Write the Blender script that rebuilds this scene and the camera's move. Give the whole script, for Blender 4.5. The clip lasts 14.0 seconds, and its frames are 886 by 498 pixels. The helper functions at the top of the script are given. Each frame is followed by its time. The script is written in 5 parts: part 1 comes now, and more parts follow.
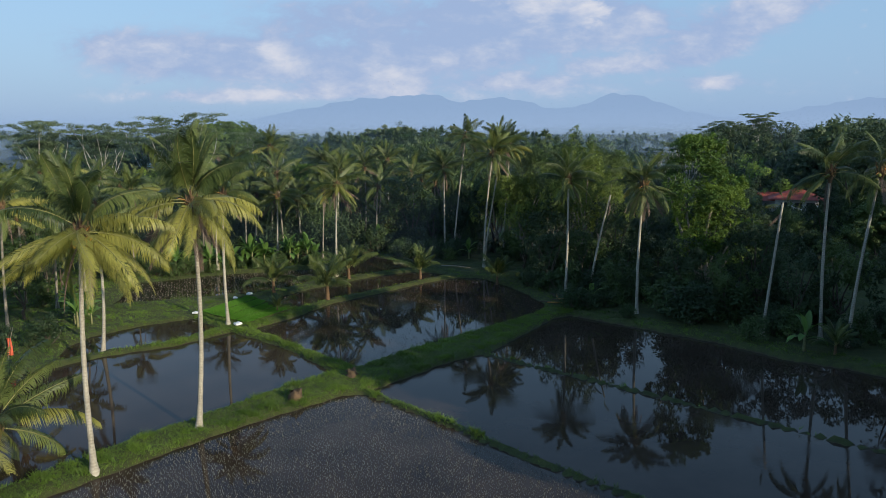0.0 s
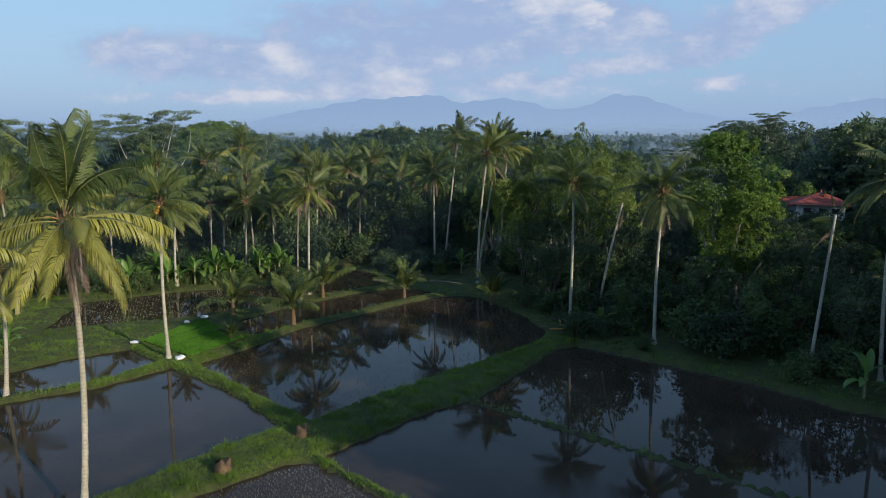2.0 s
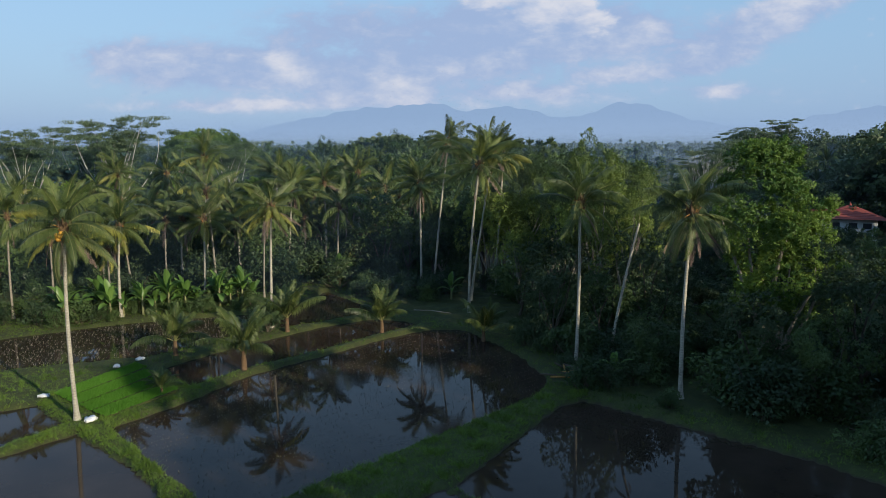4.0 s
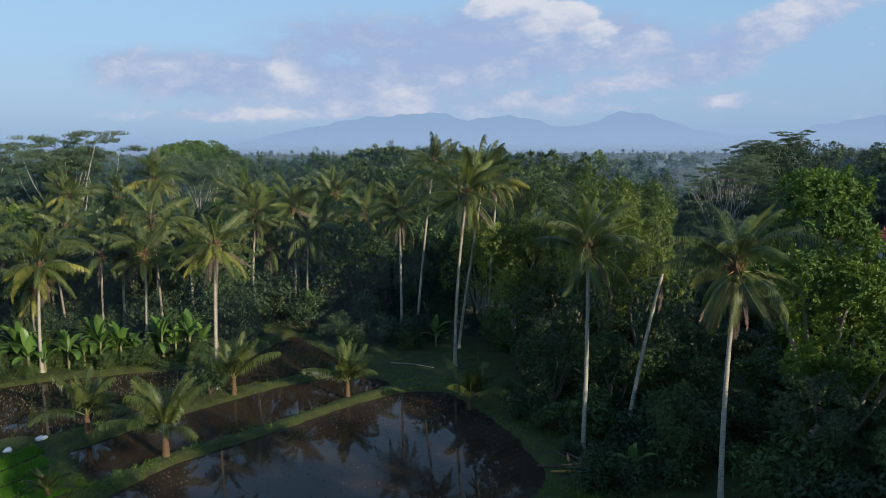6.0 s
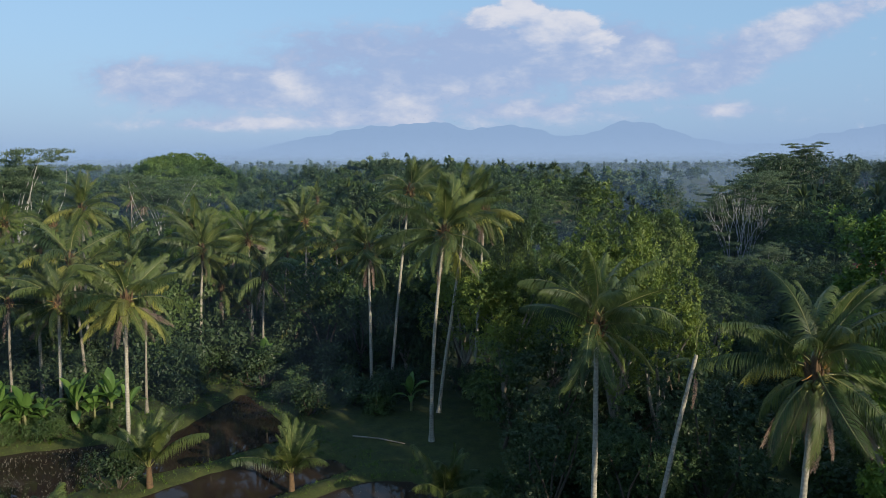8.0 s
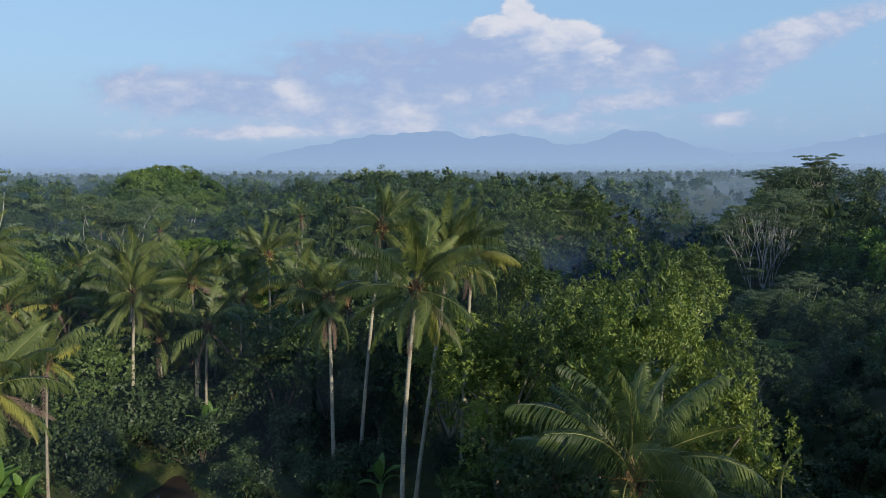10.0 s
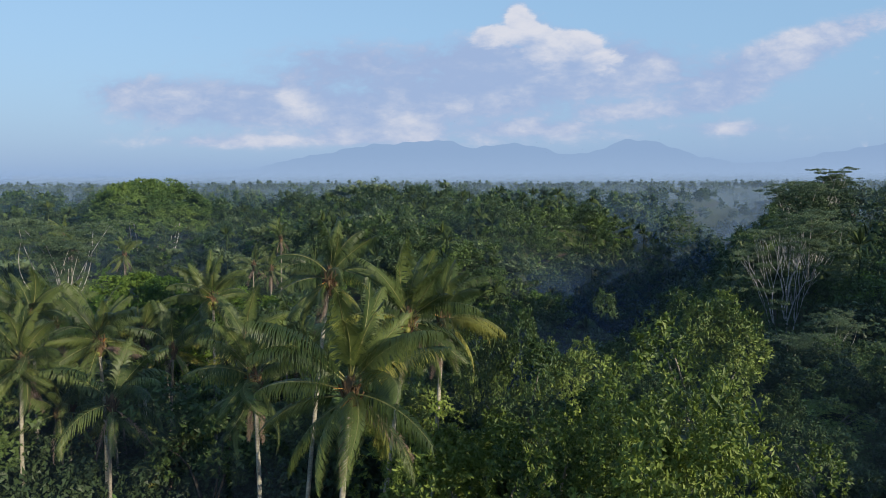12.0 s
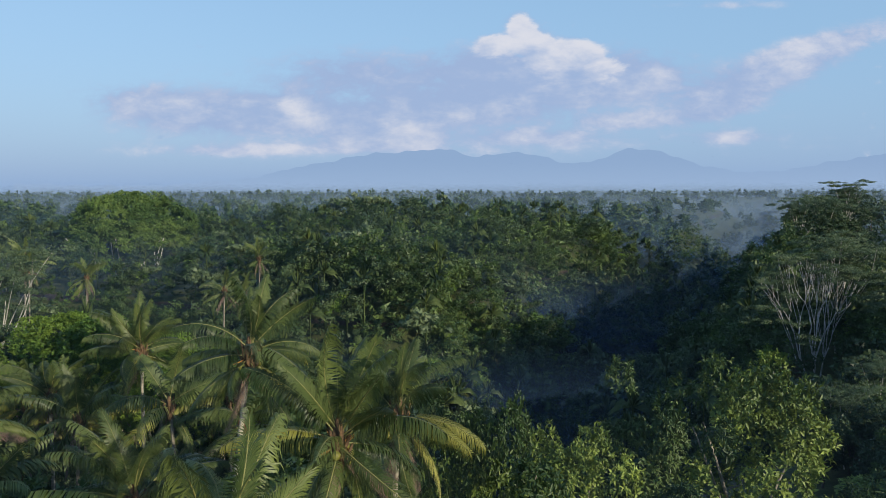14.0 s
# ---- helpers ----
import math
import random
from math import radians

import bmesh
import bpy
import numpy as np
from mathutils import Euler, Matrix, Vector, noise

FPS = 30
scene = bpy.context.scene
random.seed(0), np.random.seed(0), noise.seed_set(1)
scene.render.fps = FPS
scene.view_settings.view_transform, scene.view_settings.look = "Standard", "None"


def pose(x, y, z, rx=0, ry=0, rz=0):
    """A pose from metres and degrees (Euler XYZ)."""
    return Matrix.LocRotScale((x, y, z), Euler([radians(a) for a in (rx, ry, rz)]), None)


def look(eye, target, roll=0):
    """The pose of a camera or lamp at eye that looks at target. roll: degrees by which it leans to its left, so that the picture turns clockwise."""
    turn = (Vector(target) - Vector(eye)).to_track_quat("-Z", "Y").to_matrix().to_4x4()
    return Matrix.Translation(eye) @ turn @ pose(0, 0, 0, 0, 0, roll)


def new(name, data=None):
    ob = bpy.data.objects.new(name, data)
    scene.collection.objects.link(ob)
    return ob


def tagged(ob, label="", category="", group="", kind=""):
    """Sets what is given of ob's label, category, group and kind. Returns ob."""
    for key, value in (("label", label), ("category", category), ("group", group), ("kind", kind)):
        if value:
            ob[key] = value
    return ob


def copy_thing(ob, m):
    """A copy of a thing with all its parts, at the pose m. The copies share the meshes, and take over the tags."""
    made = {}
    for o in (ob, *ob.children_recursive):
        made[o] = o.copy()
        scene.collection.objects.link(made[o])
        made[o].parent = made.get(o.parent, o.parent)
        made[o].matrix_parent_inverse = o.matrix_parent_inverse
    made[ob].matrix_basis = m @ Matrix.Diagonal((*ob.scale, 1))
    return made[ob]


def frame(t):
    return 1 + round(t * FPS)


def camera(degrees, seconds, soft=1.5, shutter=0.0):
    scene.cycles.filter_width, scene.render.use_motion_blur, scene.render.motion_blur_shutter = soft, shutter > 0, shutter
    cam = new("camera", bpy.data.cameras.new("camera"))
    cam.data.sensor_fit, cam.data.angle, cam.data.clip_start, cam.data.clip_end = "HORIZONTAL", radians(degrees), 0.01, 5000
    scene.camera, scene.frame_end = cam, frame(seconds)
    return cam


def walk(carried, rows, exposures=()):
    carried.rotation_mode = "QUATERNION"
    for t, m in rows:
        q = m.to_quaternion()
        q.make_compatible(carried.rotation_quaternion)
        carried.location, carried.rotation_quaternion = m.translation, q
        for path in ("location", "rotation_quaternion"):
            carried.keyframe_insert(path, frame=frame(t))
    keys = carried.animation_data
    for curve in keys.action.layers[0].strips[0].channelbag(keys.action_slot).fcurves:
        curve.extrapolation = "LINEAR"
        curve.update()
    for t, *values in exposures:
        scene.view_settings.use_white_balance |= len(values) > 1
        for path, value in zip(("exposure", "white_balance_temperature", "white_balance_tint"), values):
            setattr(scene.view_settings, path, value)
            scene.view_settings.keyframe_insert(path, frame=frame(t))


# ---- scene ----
cam = camera(62.9, 14.0, soft=0.85)
METRES, EYE, TILT, LEAN, TURN = 77.0, 16.9, 1.4, 2.7, 0.0
ROWS = [
    (0.0, 0.0, 0.0, 0.0, 0.44, -10.27, -2.42),
    (0.5, 0.0053, 0.0311, -0.0011, 0.5, -10.24, -2.42),
    (1.0, 0.0105, 0.0658, -0.002, 0.55, -10.24, -2.39),
    (1.5, 0.015, 0.0993, -0.0032, 0.6, -10.23, -2.39),
    (2.0, 0.0202, 0.137, -0.0052, 0.66, -10.21, -2.43),
    (2.5, 0.0255, 0.1712, -0.0074, 0.74, -10.09, -2.41),
    (3.0, 0.0311, 0.2082, -0.0098, 0.81, -9.9, -2.38),
    (5.5, 0.0547, 0.3846, 0.0008, 1.03, -9.1, -2.37),
    (6.0, 0.0601, 0.4234, 0.0049, 1.07, -8.9, -2.4),
    (6.5, 0.0657, 0.4581, 0.0087, 1.13, -8.75, -2.39),
    (7.0, 0.0718, 0.4962, 0.0123, 1.18, -8.54, -2.37),
    (7.5, 0.0767, 0.531, 0.016, 1.21, -8.39, -2.34),
    (8.0, 0.0823, 0.5691, 0.0189, 1.26, -8.19, -2.36),
    (10.5, 0.1022, 0.749, 0.038, 1.43, -7.37, -2.38),
    (11.0, 0.1077, 0.7854, 0.0419, 1.48, -7.2, -2.42),
    (11.5, 0.1129, 0.8192, 0.0455, 1.52, -7.02, -2.42),
    (12.0, 0.1187, 0.8561, 0.0496, 1.58, -6.82, -2.43),
    (12.5, 0.123, 0.8889, 0.0531, 1.62, -6.66, -2.47),
    (13.0, 0.1271, 0.9237, 0.0572, 1.66, -6.47, -2.48),
    (13.5, 0.1309, 0.9539, 0.0603, 1.7, -6.32, -2.48),
    (14.0, 0.1349, 0.9868, 0.0635, 1.74, -6.15, -2.51),
]
walk(cam, [(t, pose(0, 0, EYE, TILT, LEAN, TURN) @ pose(METRES * x, METRES * y, METRES * z, 90 + pitch, roll, yaw)) for t, x, y, z, yaw, pitch, roll in ROWS])

# ---- world, sun ----
SUN_AZ, SUN_EL = 45.0, 17.0          # degrees right of straight behind; above the horizon
sun_dir = Vector((math.sin(radians(SUN_AZ)) * math.cos(radians(SUN_EL)), -math.cos(radians(SUN_AZ)) * math.cos(radians(SUN_EL)), math.sin(radians(SUN_EL))))
sun = new("sun", bpy.data.lights.new("sun", "SUN"))
sun.data.energy, sun.data.angle, sun.data.color = 4.9, radians(0.6), (1.0, 0.875, 0.68)
sun.matrix_world = look(sun_dir * 100, (0, 0, 0))


class Nodes:
    """A short way of wiring nodes: n.add(type, inputs by name or number, settings)."""

    def __init__(self, tree):
        self.t = tree
        tree.nodes.clear()

    def put(self, socket, value):
        if isinstance(value, bpy.types.NodeSocket):
            self.t.links.new(value, socket)
        elif value is not None:
            socket.default_value = value

    def add(self, kind, ins=None, **settings):
        nd = self.t.nodes.new(kind)
        for k, v in settings.items():
            setattr(nd, k, v)
        for k, v in (ins or {}).items():
            self.put(nd.inputs[k], v)
        return nd

    def m(self, op, a, b=None, c=None):
        nd = self.t.nodes.new("ShaderNodeMath")
        nd.operation = op
        for i, v in enumerate((a, b, c)):
            self.put(nd.inputs[i], v)
        return nd.outputs[0]

    def noise(self, vec, scale, detail=4.0, rough=0.55, out="Fac"):
        return self.add("ShaderNodeTexNoise", {"Vector": vec, "Scale": scale, "Detail": detail, "Roughness": rough}).outputs[out]

    def ramp(self, fac, *stops):
        nd = self.add("ShaderNodeValToRGB", {0: fac})
        el = nd.color_ramp.elements
        while len(el) < len(stops):
            el.new(0.5)
        for e, (p, c) in zip(el, stops):
            e.position, e.color = p, (*c, 1)
        return nd.outputs["Color"]

    def mix(self, fac, a, b, blend="MIX"):
        nd = self.add("ShaderNodeMix", data_type="RGBA", blend_type=blend)
        for i, v in ((0, fac), (6, a), (7, b)):
            self.put(nd.inputs[i], (*v, 1) if isinstance(v, tuple) else v)
        return nd.outputs[2]

    def smooth(self, x, lo, hi):
        nd = self.add("ShaderNodeMapRange", {0: x, 1: lo, 2: hi}, interpolation_type="SMOOTHSTEP")
        return nd.outputs[0]


def sky_world():
    w = bpy.data.worlds.new("morning_sky")
    w.use_nodes = True
    scene.world = w
    n = Nodes(w.node_tree)
    tc = n.add("ShaderNodeTexCoord").outputs["Generated"]
    sky = n.add("ShaderNodeTexSky", sky_type="NISHITA", sun_disc=False, sun_elevation=radians(SUN_EL), sun_rotation=radians(180 - SUN_AZ), air_density=1.0, dust_density=0.6, ozone_density=1.2).outputs[0]
    xyz = n.add("ShaderNodeSeparateXYZ", {0: tc})
    x, y, z = xyz.outputs
    ya = n.m("MAXIMUM", n.m("ABSOLUTE", y), 0.05)
    u, v = n.m("DIVIDE", x, ya), n.m("DIVIDE", z, ya)
    flat = n.add("ShaderNodeCombineXYZ", {0: u, 1: n.m("MULTIPLY", v, 2.0), 2: y}).outputs[0]
    warp = n.noise(flat, 11.0, 3.0, 0.55, "Color")
    moved = n.add("ShaderNodeMixRGB", {0: 0.035, 1: flat, 2: warp}).outputs[0]
    big, fine = n.noise(moved, 6.0, 4.0, 0.55), n.noise(moved, 21.0, 7.0, 0.62)
    # rounded heads for the heaped cloud
    cells = n.add("ShaderNodeTexVoronoi", {"Vector": moved, "Scale": 26.0}, feature="SMOOTH_F1").outputs["Distance"]
    field = n.m("ADD", n.m("MULTIPLY", n.m("SUBTRACT", big, 0.5), 1.6), n.m("MULTIPLY", n.m("SUBTRACT", fine, 0.5), 2.0))

    def bank(cu, cv, ru, rv, tilt=0.0):
        du = n.m("SUBTRACT", u, cu)
        a = n.m("DIVIDE", du, ru)
        b = n.m("DIVIDE", n.m("SUBTRACT", n.m("SUBTRACT", v, cv), n.m("MULTIPLY", du, tilt)), rv)
        d = n.m("ADD", n.m("MULTIPLY", a, a), n.m("MULTIPLY", b, b))
        return n.m("POWER", 2.718, n.m("MULTIPLY", d, -1.0))

    # the heaped cloud, its bright head and its grey foot
    heap = 0.0
    for amp, args in ((1.0, (0.125, 0.175, 0.060, 0.032, -0.28)), (0.8, (0.076, 0.218, 0.017, 0.026)), (0.75, (0.032, 0.192, 0.028, 0.018)), (0.6, (0.16, 0.168, 0.05, 0.03))):
        heap = n.m("ADD", heap, n.m("MULTIPLY", bank(*args), amp))
    soft, shine = 0.0, 0.0
    # strength, brightness, place, size, slope
    middle = (
        (0.75, 0.10, (0.035, 0.160, 0.080, 0.030)), (0.62, 0.22, (0.20, 0.158, 0.10, 0.032)), (0.5, 0.30, (0.12, 0.142, 0.10, 0.018)),
        (0.55, 0.22, (-0.01, 0.112, 0.130, 0.024)), (0.38, 0.05, (-0.155, 0.160, 0.100, 0.030)), (0.72, 0.12, (-0.33, 0.105, 0.130, 0.024)),
        (0.60, 0.95, (-0.222, 0.104, 0.026, 0.016, -0.25)), (0.55, 0.75, (-0.335, 0.055, 0.100, 0.0085)), (0.45, 0.45, (-0.45, 0.128, 0.075, 0.018)),
        (0.55, 0.75, (-0.068, 0.074, 0.034, 0.018, -0.2)), (0.45, 0.30, (-0.13, 0.085, 0.075, 0.022)),
    )
    outer = (
        (0.62, 0.62, (0.49, 0.195, 0.120, 0.020, 0.26)), (0.60, 0.25, (0.40, 0.150, 0.110, 0.024, 0.30)), (0.45, 0.08, (0.345, 0.108, 0.050, 0.014, 0.2)),
        (0.42, 0.55, (0.21, 0.092, 0.070, 0.010)), (0.36, 0.45, (0.09, 0.072, 0.090, 0.010)), (0.30, 0.5, (0.36, 0.245, 0.09, 0.007)),
        (0.30, 0.35, (0.36, 0.070, 0.06, 0.010)), (0.45, 0.45, (0.045, 0.118, 0.05, 0.010)), (0.34, 0.5, (-0.15, 0.060, 0.05, 0.010)),
        (0.30, 0.22, (-0.05, 0.125, 0.42, 0.05)), (0.22, 0.3, (0.0, 0.06, 0.45, 0.025)),
    )
    for amp, bright, args in middle + outer:
        k = n.m("MULTIPLY", bank(*args), amp)
        soft = n.m("ADD", soft, k)
        shine = n.m("ADD", shine, n.m("MULTIPLY", k, bright))
    puff = n.smooth(n.m("ADD", heap, n.m("ADD", n.m("MULTIPLY", field, 0.42), n.m("MULTIPLY", n.m("SUBTRACT", 0.5, cells), 0.5))), 0.24, 0.62)
    veil = n.smooth(n.m("ADD", soft, n.m("MULTIPLY", field, n.m("ADD", 0.16, n.m("MULTIPLY", soft, 0.75)))), 0.08, 0.52)
    cover = n.m("MAXIMUM", n.m("MULTIPLY", puff, 0.98), veil)
    # lit upper sides and grey-blue bellies
    glow = n.m("DIVIDE", shine, n.m("ADD", soft, 0.05))
    rise = n.m("SUBTRACT", n.m("SUBTRACT", v, 0.178), n.m("MULTIPLY", n.m("SUBTRACT", u, 0.12), -0.30))
    head = n.m("ADD", 0.62, n.m("ADD", n.m("MULTIPLY", rise, 9.0), n.m("MULTIPLY", field, 0.8)))
    lit = n.smooth(n.m("ADD", n.m("MULTIPLY", puff, head), n.m("MULTIPLY", n.m("SUBTRACT", 1.0, puff), n.m("ADD", glow, n.m("MULTIPLY", field, 0.7)))), 0.0, 1.0)
    cloud = n.mix(lit, (0.345, 0.455, 0.69), (0.735, 0.735, 0.80))
    low = n.m("POWER", n.m("SUBTRACT", 1.0, n.m("MINIMUM", n.m("MAXIMUM", n.m("MULTIPLY", z, 3.6), 0.0), 1.0)), 2.2)
    clear = n.mix(0.72, n.add("ShaderNodeMixRGB", {0: 1.0, 1: sky, 2: (0.16, 0.16, 0.16, 1)}, blend_type="MULTIPLY").outputs[0], (0.30, 0.52, 0.80))
    air = n.mix(low, clear, (0.285, 0.42, 0.655))
    col = n.mix(n.m("MULTIPLY", cover, 0.92), air, cloud)
    # deeper blue towards the zenith
    col = n.mix(n.smooth(z, 0.20, 0.85), col, n.mix(1.0, col, (0.58, 0.66, 0.84), "MULTIPLY"))
    bg = n.add("ShaderNodeBackground", {0: col, 1: 1.0})
    n.add("ShaderNodeOutputWorld", {0: bg.outputs[0]})


sky_world()
scene.view_settings.exposure = 0.0

# ---- materials ----


def material(name, build):
    mat = bpy.data.materials.new(name)
    mat.use_nodes = True
    n = Nodes(mat.node_tree)
    out = n.add("ShaderNodeOutputMaterial")
    n.put(out.inputs["Surface"], build(n))
    return mat


def bsdf(n, color, rough=0.7, normal=None, **extra):
    ins = {"Base Color": color if isinstance(color, bpy.types.NodeSocket) else (*color, 1), "Roughness": rough}
    if normal:
        ins["Normal"] = normal
    ins.update({k.replace("_", " "): v for k, v in extra.items()})
    return n.add("ShaderNodeBsdfPrincipled", ins).outputs[0]


def bump(n, height, strength=0.4, dist=0.05):
    return n.add("ShaderNodeBump", {"Height": height, "Strength": strength, "Distance": dist}).outputs[0]


def obj_co(n):
    return n.add("ShaderNodeTexCoord").outputs["Object"]


def world_co(n):
    return n.add("ShaderNodeNewGeometry").outputs["Position"]


def leaf_mat(name, dark, light, thin=0.25, rough=0.5, each=0.22, spec=0.35):
    """Leaves: each one and each tree a little different, with light coming through."""

    dark, light = [(r, g, b * 1.35) for r, g, b in (dark, light)]

    def build(n):
        isl = n.add("ShaderNodeNewGeometry").outputs["Random Per Island"]
        rnd = n.add("ShaderNodeObjectInfo").outputs["Random"]
        co = obj_co(n)
        small, large = n.noise(co, 0.5, 2.0), n.noise(co, 0.11, 3.0, 0.6)
        patch = n.m("ADD", n.m("MULTIPLY", n.m("SUBTRACT", small, 0.5), 0.6), n.m("MULTIPLY", n.m("SUBTRACT", large, 0.5), 2.0))
        f = n.m("ADD", n.m("MULTIPLY", isl, each), n.m("ADD", n.m("MULTIPLY", rnd, 0.7 - each), n.m("ADD", patch, 0.12)))
        col = n.ramp(f, (0.08, dark), (0.85, light))
        a = bsdf(n, col, rough, Specular_IOR_Level=spec)
        b = n.add("ShaderNodeBsdfTranslucent", {0: n.mix(0.5, col, light)}).outputs[0]
        return n.add("ShaderNodeMixShader", {0: thin, 1: a, 2: b}).outputs[0]

    return material(name, build)


FROND_GREEN = leaf_mat("palm_green", (0.028, 0.052, 0.012), (0.155, 0.195, 0.040), 0.2, 0.45, 0.2, 0.3)
FROND_GOLD = leaf_mat("palm_gold", (0.13, 0.14, 0.02), (0.36, 0.35, 0.06), 0.2, 0.45, 0.25, 0.3)
FROND_DEAD = leaf_mat("palm_dead", (0.11, 0.075, 0.045), (0.27, 0.19, 0.11), 0.15, 0.8)
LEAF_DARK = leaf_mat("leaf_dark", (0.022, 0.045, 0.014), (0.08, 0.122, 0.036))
LEAF_MID = leaf_mat("leaf_mid", (0.027, 0.058, 0.014), (0.12, 0.18, 0.038))
LEAF_BRIGHT = leaf_mat("leaf_bright", (0.055, 0.12, 0.016), (0.21, 0.31, 0.038), 0.3)
LEAF_OLIVE = leaf_mat("leaf_olive", (0.032, 0.066, 0.012), (0.29, 0.37, 0.052), 0.2)
# feathery foliage, its light end paled to paint some distance haze
LEAF_FEATHER = leaf_mat("leaf_feather", (0.04, 0.075, 0.026), (0.15, 0.20, 0.07), 0.25)
LEAF_BANANA = leaf_mat("leaf_banana", (0.06, 0.13, 0.02), (0.17, 0.29, 0.05), 0.35, 0.38)
GRASS = leaf_mat("grass_blades", (0.038, 0.078, 0.009), (0.165, 0.262, 0.028), 0.3)
SEED_GREEN = leaf_mat("seedling_green", (0.08, 0.22, 0.012), (0.15, 0.34, 0.03), 0.35)
RICE = leaf_mat("rice_shoots", (0.10, 0.10, 0.055), (0.23, 0.22, 0.125), 0.2)


def bark_mat(name, dark, light, rings):
    def build(n):
        co = obj_co(n)
        big, fine = n.noise(co, 0.8, 3.0), n.noise(co, 9.0, 5.0, 0.65)
        z = n.add("ShaderNodeSeparateXYZ", {0: co}).outputs[2]
        band = n.m("PINGPONG", n.m("ADD", n.m("MULTIPLY", z, rings), n.m("MULTIPLY", fine, 0.5)), 0.5) if rings else fine
        f = n.m("ADD", n.m("MULTIPLY", fine, 0.5), n.m("ADD", n.m("MULTIPLY", big, 0.40), n.m("MULTIPLY", band, 0.14)))
        return bsdf(n, n.ramp(f, (0.3, dark), (0.62, light)), 0.85, bump(n, n.m("ADD", band, n.m("MULTIPLY", fine, 0.4)), 0.5, 0.03))

    return material(name, build)


PALM_BARK = bark_mat("palm_bark", (0.17, 0.15, 0.115), (0.46, 0.43, 0.34), 6.0)
BARK_GREY = bark_mat("bark_grey", (0.10, 0.085, 0.06), (0.30, 0.27, 0.21), 0)
BARK_PALE = bark_mat("bark_pale", (0.22, 0.21, 0.18), (0.48, 0.46, 0.40), 0)
BARK_WHITE = bark_mat("bark_white", (0.20, 0.20, 0.19), (0.44, 0.44, 0.42), 0)
BARK_DARK = bark_mat("bark_dark", (0.03, 0.024, 0.018), (0.10, 0.08, 0.055), 0)


def plain_mat(name, dark, light, scale, rough=0.7, strength=0.3):
    def build(n):
        co = obj_co(n)
        a, b = n.noise(co, scale, 4.0), n.noise(co, scale * 9, 4.0)
        f = n.m("ADD", n.m("MULTIPLY", a, 0.6), n.m("MULTIPLY", b, 0.4))
        return bsdf(n, n.ramp(f, (0.3, dark), (0.7, light)), rough, bump(n, b, strength, 0.02))

    return material(name, build)


NUT = plain_mat("coconut_husk", (0.42, 0.20, 0.02), (0.62, 0.36, 0.05), 6.0, 0.5)
NUT_GREEN = plain_mat("coconut_green", (0.10, 0.12, 0.02), (0.22, 0.20, 0.04), 6.0, 0.5)
STALK = plain_mat("fruit_stalk", (0.30, 0.13, 0.03), (0.55, 0.30, 0.08), 8.0, 0.8)
SACK = plain_mat("sack_weave", (0.62, 0.62, 0.60), (0.85, 0.85, 0.82), 7.0, 0.75)
ROOF = plain_mat("roof_tile", (0.21, 0.04, 0.025), (0.36, 0.08, 0.05), 3.0, 0.8)
WALL = plain_mat("white_wall", (0.60, 0.62, 0.64), (0.80, 0.80, 0.80), 2.0, 0.85)
DARKGLASS = plain_mat("dark_opening", (0.02, 0.022, 0.025), (0.04, 0.04, 0.045), 2.0, 0.3)
TIN = plain_mat("pale_roofing", (0.42, 0.38, 0.36), (0.62, 0.57, 0.54), 0.7, 0.6)
BLUE_ROOF = plain_mat("blue_roofing", (0.16, 0.36, 0.46), (0.28, 0.50, 0.60), 0.7, 0.5)
CLOTH = plain_mat("red_cloth", (0.42, 0.06, 0.03), (0.62, 0.14, 0.07), 4.0, 0.9)
STUMP = plain_mat("cut_stump", (0.045, 0.032, 0.018), (0.19, 0.12, 0.06), 7.0, 0.9, 0.9)


def ground_build(n):
    co = world_co(n)
    a, b, c = n.noise(co, 0.12, 4.0), n.noise(co, 1.3, 5.0, 0.6), n.noise(co, 11.0, 4.0, 0.65)
    z = n.add("ShaderNodeSeparateXYZ", {0: co}).outputs[2]
    turf = n.ramp(n.m("ADD", n.m("MULTIPLY", b, 0.55), n.m("MULTIPLY", c, 0.45)), (0.34, (0.02, 0.028, 0.006)), (0.52, (0.048, 0.062, 0.011)), (0.7, (0.085, 0.09, 0.022)))
    soil = n.ramp(c, (0.3, (0.025, 0.018, 0.011)), (0.7, (0.07, 0.05, 0.03)))
    grassy = n.m("MAXIMUM", n.smooth(n.m("ADD", z, n.m("MULTIPLY", n.m("SUBTRACT", b, 0.5), 0.3)), -0.08, 0.08), n.smooth(n.m("MULTIPLY", z, -1.0), 0.4, 0.8))
    patch = n.smooth(a, 0.58, 0.72)
    col = n.mix(n.m("MULTIPLY", grassy, n.m("SUBTRACT", 1.0, n.m("MULTIPLY", patch, 0.15))), soil, turf)
    return bsdf(n, col, 0.95, bump(n, n.m("ADD", b, c), 0.6, 0.08))


GROUND = material("ground", ground_build)


